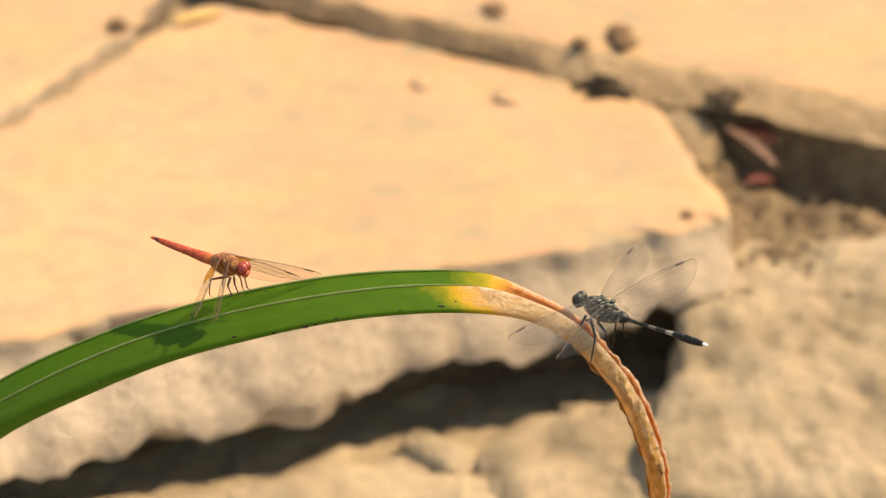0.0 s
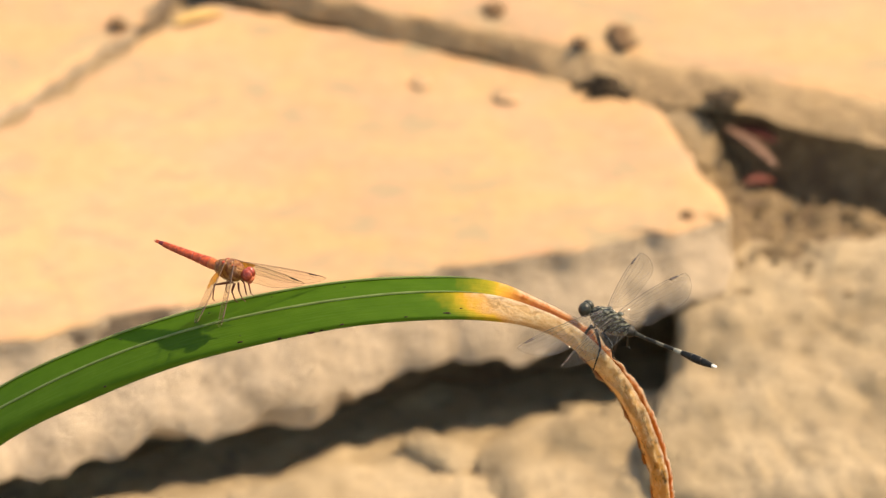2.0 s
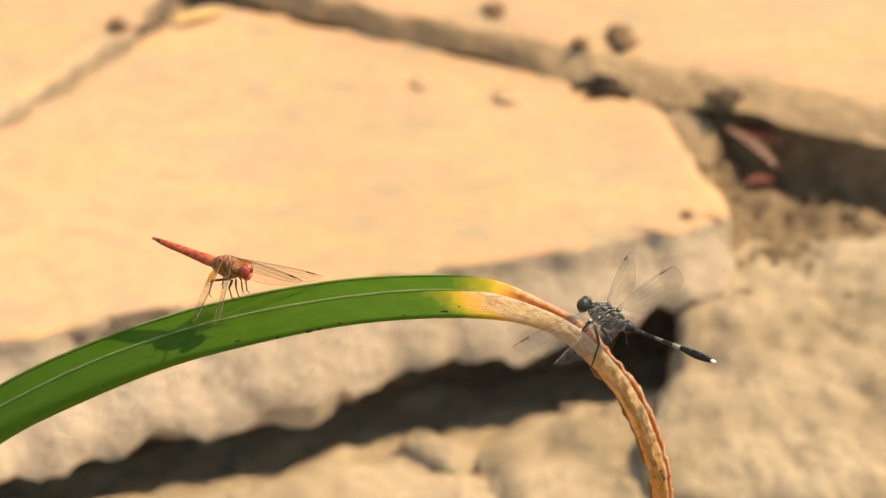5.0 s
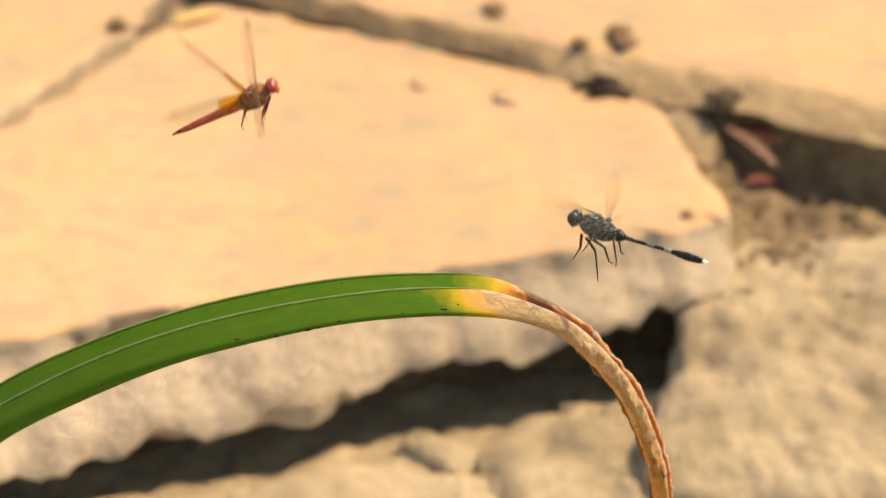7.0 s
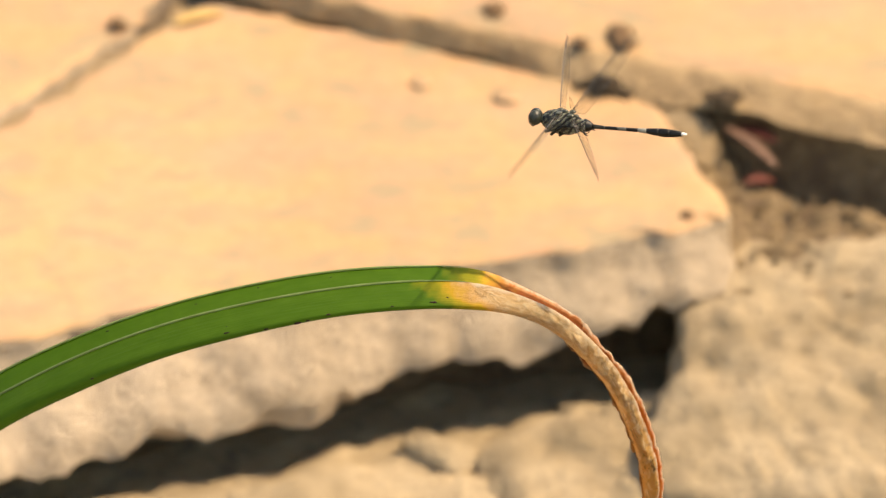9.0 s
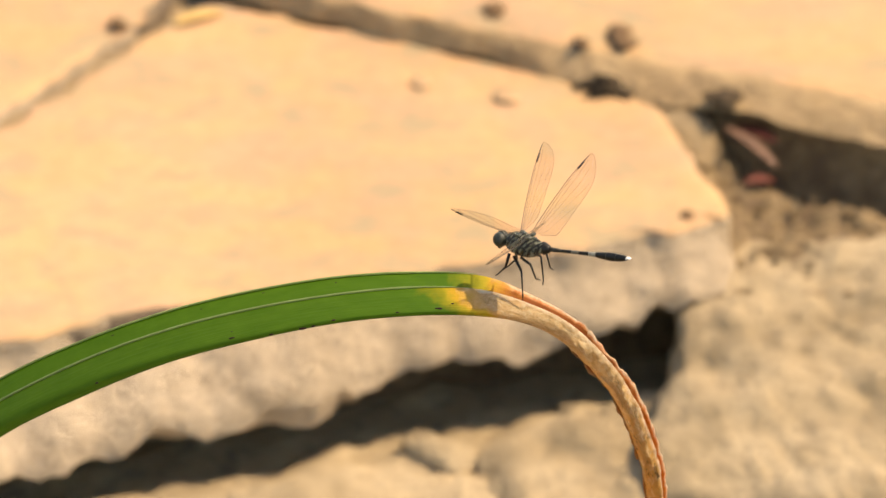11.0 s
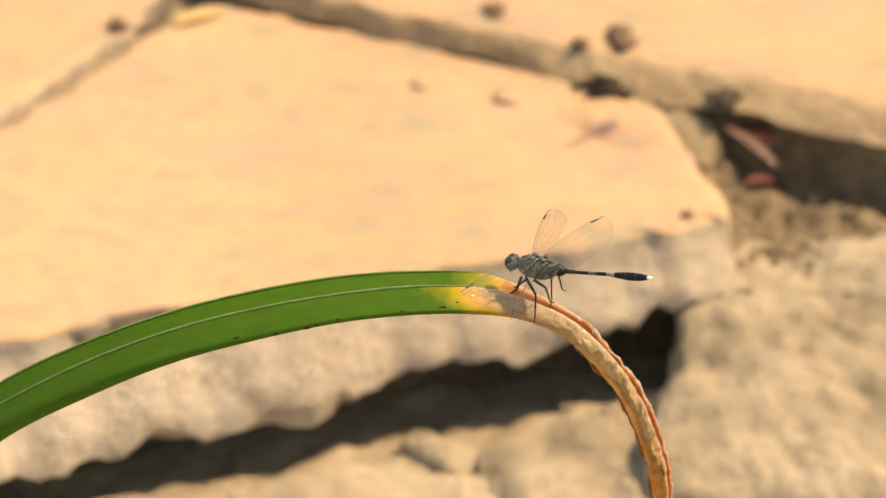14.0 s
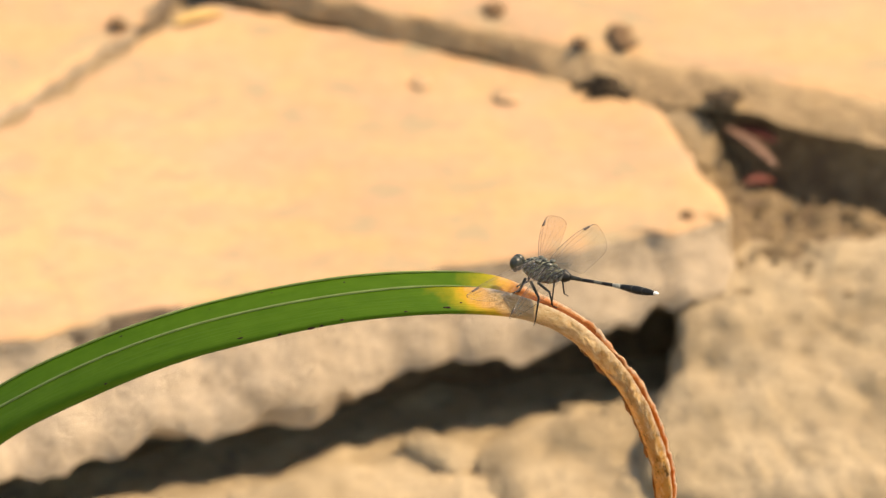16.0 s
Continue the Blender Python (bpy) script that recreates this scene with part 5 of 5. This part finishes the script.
    walk(dark_wings[("left", "hind")], [
        (0.0, lh(-5.8, -7.0, 12)),
        (0.5, lh(-2.8, -3.0, 12)),
        (1.0, lh(-2.8, -3.0, 16)),
        (1.5, lh(-1.8, -4.0, 16)),
        (2.0, lh(-1.8, -4.0, 16)),
        (2.5, lh(-2.8, -4.0, 16)),
        (3.0, lh(-2.8, -4.0, 14)),
        (3.5, lh(2.2, -6.0, 24)),
        (4.0, lh(15.1, -13.8, 24)),
        (4.3, lh(15.1, -13.8, 24)),
        (5.3, lh(-0.8, -4.0, 16)),
        (6.1, lh(10.1, -5.9, 32)),
        (6.3, lh(15.1, -4.9, 40)),
        (6.46, lh(0.4, -24.9, 38)),
        (6.5, lh(0.2, -1.0, 38)),
        (6.54, lh(0.4, 22.9, 38)),
        (6.6, lh(-2.8, -1.0, 38)),
        (6.8, lh(6.2, -6.0, 30)),
        (6.96, lh(-9.8, -47.2, 36)),
        (7.0, lh(-10.8, 3.0, 36)),
        (7.04, lh(-9.4, 53.2, 36)),
        (7.2, lh(-8.8, 10.0, 12)),
        (7.3, lh(-6.3, 35.1, 5)),
        (7.4, lh(-5.5, -29.0, -1)),
        (7.46, lh(-4.8, -3.0, -8)),
        (7.5, lh(-4.8, -3.0, -8)),
        (7.54, lh(-4.8, -3.0, -8)),
        (7.6, lh(-0.7, 21.0, 4)),
        (7.7, lh(3.0, -43.8, 15)),
        (7.8, lh(5.2, 9.9, 27)),
        (7.9, lh(9.3, -49.6, 38)),
        (7.96, lh(11.8, -40.6, 50)),
        (8.0, lh(11.4, -30.7, 50)),
        (8.04, lh(11.2, -20.8, 50)),
        (8.1, lh(11.1, 0.0, 48)),
        (8.2, lh(12.2, -49.6, 47)),
        (8.3, lh(11.1, 2.0, 45)),
        (8.4, lh(11.3, -49.6, 44)),
        (8.46, lh(10.6, -34.7, 42)),
        (8.5, lh(10.4, -26.8, 42)),
        (8.54, lh(10.2, -18.8, 42)),
        (8.6, lh(2.2, 6.0, 51)),
        (8.7, lh(-4.6, -50.0, 60)),
        (8.8, lh(-13.8, 12.1, 70)),
        (8.9, lh(-21.0, -45.5, 79)),
        (8.96, lh(-29.9, -21.4, 88)),
        (9.0, lh(-30.0, -12.2, 88)),
        (9.04, lh(-30.0, -3.1, 88)),
        (9.2, lh(18.5, -34.5, 48)),
        (9.3, lh(18.0, -3.9, 47)),
        (9.4, lh(20.1, -49.3, 46)),
        (9.5, lh(19.0, -3.9, 46)),
        (9.6, lh(21.1, -49.3, 45)),
        (9.7, lh(20.4, -32.5, 44)),
        (9.8, lh(15.1, -2.0, 44)),
        (9.9, lh(11.3, -49.6, 45)),
        (10.0, lh(5.2, 0.0, 45)),
        (10.1, lh(1.4, -49.9, 46)),
        (10.2, lh(-4.5, -28.0, 46)),
        (10.3, lh(-4.8, 2.0, 44)),
        (10.4, lh(-2.6, -50.0, 42)),
        (10.5, lh(-2.8, 3.0, 40)),
        (10.6, lh(-0.6, -49.9, 38)),
        (10.7, lh(-0.6, -26.9, 36)),
        (10.8, lh(-4.8, 5.0, 36)),
        (10.9, lh(-7.6, -50.1, 37)),
        (11.0, lh(-12.8, 10.1, 38)),
        (11.1, lh(-16.8, -17.1, 38)),
        (11.3, lh(-34.1, -7.1, 62)),
        (11.5, lh(-31.0, -9.2, 48)),
        (12.0, lh(-25.9, 11.2, 38)),
        (12.5, lh(-17.8, 9.1, 24)),
        (12.96, lh(-15.9, 2.0, 28)),
        (13.0, lh(-15.9, 2.0, 28)),
        (13.04, lh(-15.9, 2.0, 28)),
        (13.46, lh(-1.8, -5.0, 20)),
        (13.5, lh(-1.8, -5.0, 20)),
        (13.54, lh(-1.8, -5.0, 20)),
        (14.0, lh(-7.8, -8.0, 18)),
        (14.5, lh(-5.8, -5.0, 20)),
        (15.0, lh(-3.8, -3.0, 20)),
        (15.5, lh(-3.8, -3.0, 18)),
        (16.0, lh(-3.8, -4.0, 20)),
    ])
    for i, leg_part in enumerate(dark_legs):
        at = fold(leg_part, (1.75, 1.12, 0.58)[i % 3], (0.15, 0.32, 0.42)[i % 3])
        walk(leg_part, [(0.0, at(0)), (6.3, at(0)), (6.8, at(12)), (7.2, at(25)), (7.6, at(70)), (8.0, at(78)), (9.2, at(78)), (10.5, at(60)), (11.1, at(0)), (16.0, at(0))])
    for i, leg_part in enumerate(red_legs):
        at = fold(leg_part, (1.7, 1.3, 0.8)[i % 3])
        walk(leg_part, [(0.0, at(0)), (6.5, at(10)), (6.8, at(25)), (7.1, at(50)), (8.0, at(75)), (16.0, at(75))])

    # the red dragonfly: perched, then up and away; later only its shadow crosses the slab
    walk(red_fly, [
        (0.0, pose(-0.0670, 0.001, 0.3539, 0, 2.5, -34.4)),
        (0.5, pose(-0.0667, 0.001, 0.3532, 0, 3.1, -34.4)),
        (1.0, pose(-0.0662, 0.001, 0.3524, 0, 3.4, -34.4)),
        (1.5, pose(-0.0657, 0.001, 0.3519, 0, 4.2, -34.0)),
        (2.0, pose(-0.0657, 0.001, 0.3519, 0, 4.2, -34.0)),
        (2.5, pose(-0.0660, 0.001, 0.3522, 0, 3.7, -34.5)),
        (3.0, pose(-0.0664, 0.001, 0.3531, 0, 4.5, -33.6)),
        (3.5, pose(-0.0667, 0.001, 0.3536, 0, 3.9, -34.0)),
        (4.0, pose(-0.0670, 0.001, 0.3538, 0, 3.7, -34.5)),
        (5.0, pose(-0.0664, 0.001, 0.3530, 0, 4.1, -33.6)),
        (6.0, pose(-0.0663, 0.001, 0.3551, 0, 0.8, -33.8)),
        (6.3, pose(-0.0647, 0.001, 0.3612, 0, -6.0, -28.7)),
        (6.5, pose(-0.0626, 0.001, 0.3709, 0, -8.0, -16.0)),
        (6.7, pose(-0.0605, 0.001, 0.3854, 0, -7.9, 6.0)),
        (6.9, pose(-0.0592, 0.001, 0.4014, 0, -16.6, -0.2)),
        (7.0, pose(-0.0570, 0.001, 0.4126, 0, -27.7, -6.4)),
        (7.1, pose(-0.0555, 0.001, 0.4195, 0, -31.4, -13.6)),
        (7.3, pose(-0.0542, 0.001, 0.4371, 0, -36.0, -28.2)),
        (7.5, pose(-0.0498, 0.001, 0.4553, 0, -38.7, -37.4)),
        (7.8, pose(-0.0200, 0.0600, 0.5300, 0, -20, -10)),
        (8.6, pose(-0.0500, 0.2500, 0.7500, 0, -5, 40)),
        (10, pose(-0.1500, 0.5500, 0.9200, 0, 0, 20)),
        (11.2, pose(0.1500, 0.5000, 0.8500, 0, 5, -20)),
        (12.0, pose(0.3300, 0.2800, 0.5500, 0, 5, 10)),
        (12.5, pose(0.0726, 0.3687, 0.3049, 0, 0, 46)),
        (12.9, pose(0.1016, 0.4388, 0.3049, 0, 0, 46)),
        (13.1, pose(0.1278, 0.4779, 0.3049, 0, 0, 46)),
        (13.3, pose(0.1495, 0.5075, 0.3049, 0, 0, 46)),
        (13.5, pose(0.1708, 0.5313, 0.3049, 0, 0, 46)),
        (13.7, pose(0.1921, 0.5587, 0.3049, 0, 0, 46)),
        (13.9, pose(0.2099, 0.5799, 0.3049, 0, 0, 46)),
        (14.1, pose(0.2271, 0.6032, 0.3049, 0, 0, 46)),
        (14.3, pose(0.2437, 0.6280, 0.3049, 0, 0, 46)),
        (14.8, pose(0.4200, 0.8500, 0.4000, 0, 0, 50)),
        (16.0, pose(0.7000, 1.3000, 0.6000, 0, 0, 50)),
    ])
    lf = hinge(red_wings[("left", "fore")], 1)
    walk(red_wings[("left", "fore")], [
        (0.0, lf(45, -18, -54)),
        (0.5, lf(45, -18, -54)),
        (1.0, lf(45, -17, -56)),
        (1.5, lf(45, -16, -56)),
        (2.0, lf(45, -16, -56)),
        (2.5, lf(44, -17, -56)),
        (3.0, lf(46, -16, -56)),
        (3.5, lf(45, -17, -56)),
        (4.0, lf(45, -17, -56)),
        (5.0, lf(46, -17, -56)),
        (6.0, lf(39, -17, -56)),
        (6.3, lf(29, -24, -22)),
        (6.46, lf(34, -4, -6)),
        (6.5, lf(34, -26, -6)),
        (6.54, lf(34, -48, -6)),
        (6.62, lf(11, -23, -43.0)),
        (6.7, lf(-12, 2, -80)),
        (6.8, lf(22, 1, -58.0)),
        (6.9, lf(55, -0, -36)),
        (6.96, lf(-3, 36, -36)),
        (7.0, lf(-3, 24, -36)),
        (7.04, lf(-3, 12, -36)),
        (7.1, lf(-34, 45, -38)),
        (7.3, lf(8, 4, -28)),
        (7.5, lf(-24, 46, -58)),
        *[(8.0 + 0.25 * i, lf(12, 20 if i % 2 else -12)) for i in range(33)],
    ])
    lh = hinge(red_wings[("left", "hind")], 1)
    walk(red_wings[("left", "hind")], [
        (0.0, lh(38, -28, -42)),
        (0.5, lh(39, -28, -42)),
        (1.0, lh(39, -27, -44)),
        (1.5, lh(40, -27, -44)),
        (2.0, lh(40, -27, -44)),
        (2.5, lh(39, -27, -44)),
        (3.0, lh(40, -27, -44)),
        (3.5, lh(39, -27, -44)),
        (4.0, lh(38, -27, -44)),
        (5.0, lh(41, -27, -44)),
        (6.0, lh(39, -28, -40)),
        (6.3, lh(9, -54, 16)),
        (6.46, lh(58, -72, 10)),
        (6.5, lh(58, -50, 10)),
        (6.54, lh(58, -28, 10)),
        (6.62, lh(17, -13, 25.0)),
        (6.7, lh(-23, 2, 40)),
        (6.8, lh(-2, 2, 3.0)),
        (6.9, lh(19, 2, -34)),
        (6.93, lh(-16, 19, -49.0)),
        (6.96, lh(-52, 36, -64)),
        (7.0, lh(-52, 48, -64)),
        (7.04, lh(-52, 60, -64)),
        (7.1, lh(-77, 33, -42)),
        (7.3, lh(-24, 27, -32)),
        (7.5, lh(-62, 64, -28)),
        *[(8.0 + 0.25 * i, lh(-6, 20 if i % 2 else -12)) for i in range(33)],
    ])
    rf = hinge(red_wings[("right", "fore")], -1)
    walk(red_wings[("right", "fore")], [
        (0.0, rf(30, -9, 62)),
        (0.5, rf(30, -8, 62)),
        (1.0, rf(30, -7, 64)),
        (1.5, rf(30, -7, 64)),
        (2.0, rf(30, -7, 64)),
        (2.5, rf(31, -7, 64)),
        (3.0, rf(29, -7, 64)),
        (3.5, rf(30, -8, 64)),
        (4.0, rf(30, -8, 64)),
        (5.0, rf(29, -7, 64)),
        (6.0, rf(29, -7, 62)),
        (6.3, rf(25, -11, 54)),
        (6.46, rf(14, 11, 54)),
        (6.5, rf(14, -11, 54)),
        (6.54, rf(14, -33, 54)),
        (6.7, rf(11, 9, 88)),
        (6.9, rf(61, -14, 84)),
        (6.93, rf(37, -5, 66.0)),
        (6.96, rf(13, 5, 48)),
        (7.0, rf(13, -7, 48)),
        (7.04, rf(13, -19, 48)),
        (7.1, rf(23, -15, 50)),
        (7.3, rf(50, -22, 32)),
        (7.5, rf(65, -25, 54)),
        *[(8.0 + 0.25 * i, rf(12, 20 if i % 2 else -12)) for i in range(33)],
    ])
    rh = hinge(red_wings[("right", "hind")], -1)
    walk(red_wings[("right", "hind")], [
        (0.0, rh(21, -13, 52)),
        (0.5, rh(21, -12, 52)),
        (1.0, rh(21, -12, 54)),
        (1.5, rh(20, -11, 54)),
        (2.0, rh(20, -11, 54)),
        (2.5, rh(21, -11, 54)),
        (3.0, rh(20, -12, 54)),
        (3.5, rh(20, -12, 54)),
        (4.0, rh(21, -13, 54)),
        (5.0, rh(20, -12, 54)),
        (6.0, rh(20, -6, 50)),
        (6.3, rh(18, -1, 46)),
        (6.46, rh(5, -21, 40)),
        (6.5, rh(5, 1, 40)),
        (6.54, rh(5, 23, 40)),
        (6.7, rh(-15, 15, 24)),
        (6.9, rh(11, -3, 62)),
        (6.93, rh(-23, 1, 44.0)),
        (6.96, rh(-56, 6, 26)),
        (7.0, rh(-56, 18, 26)),
        (7.04, rh(-56, 30, 26)),
        (7.1, rh(-1, -2, 12)),
        (7.3, rh(25, -15, 20)),
        (7.5, rh(30, -15, 6)),
        *[(8.0 + 0.25 * i, rh(-6, 20 if i % 2 else -12)) for i in range(33)],
    ])


motions()
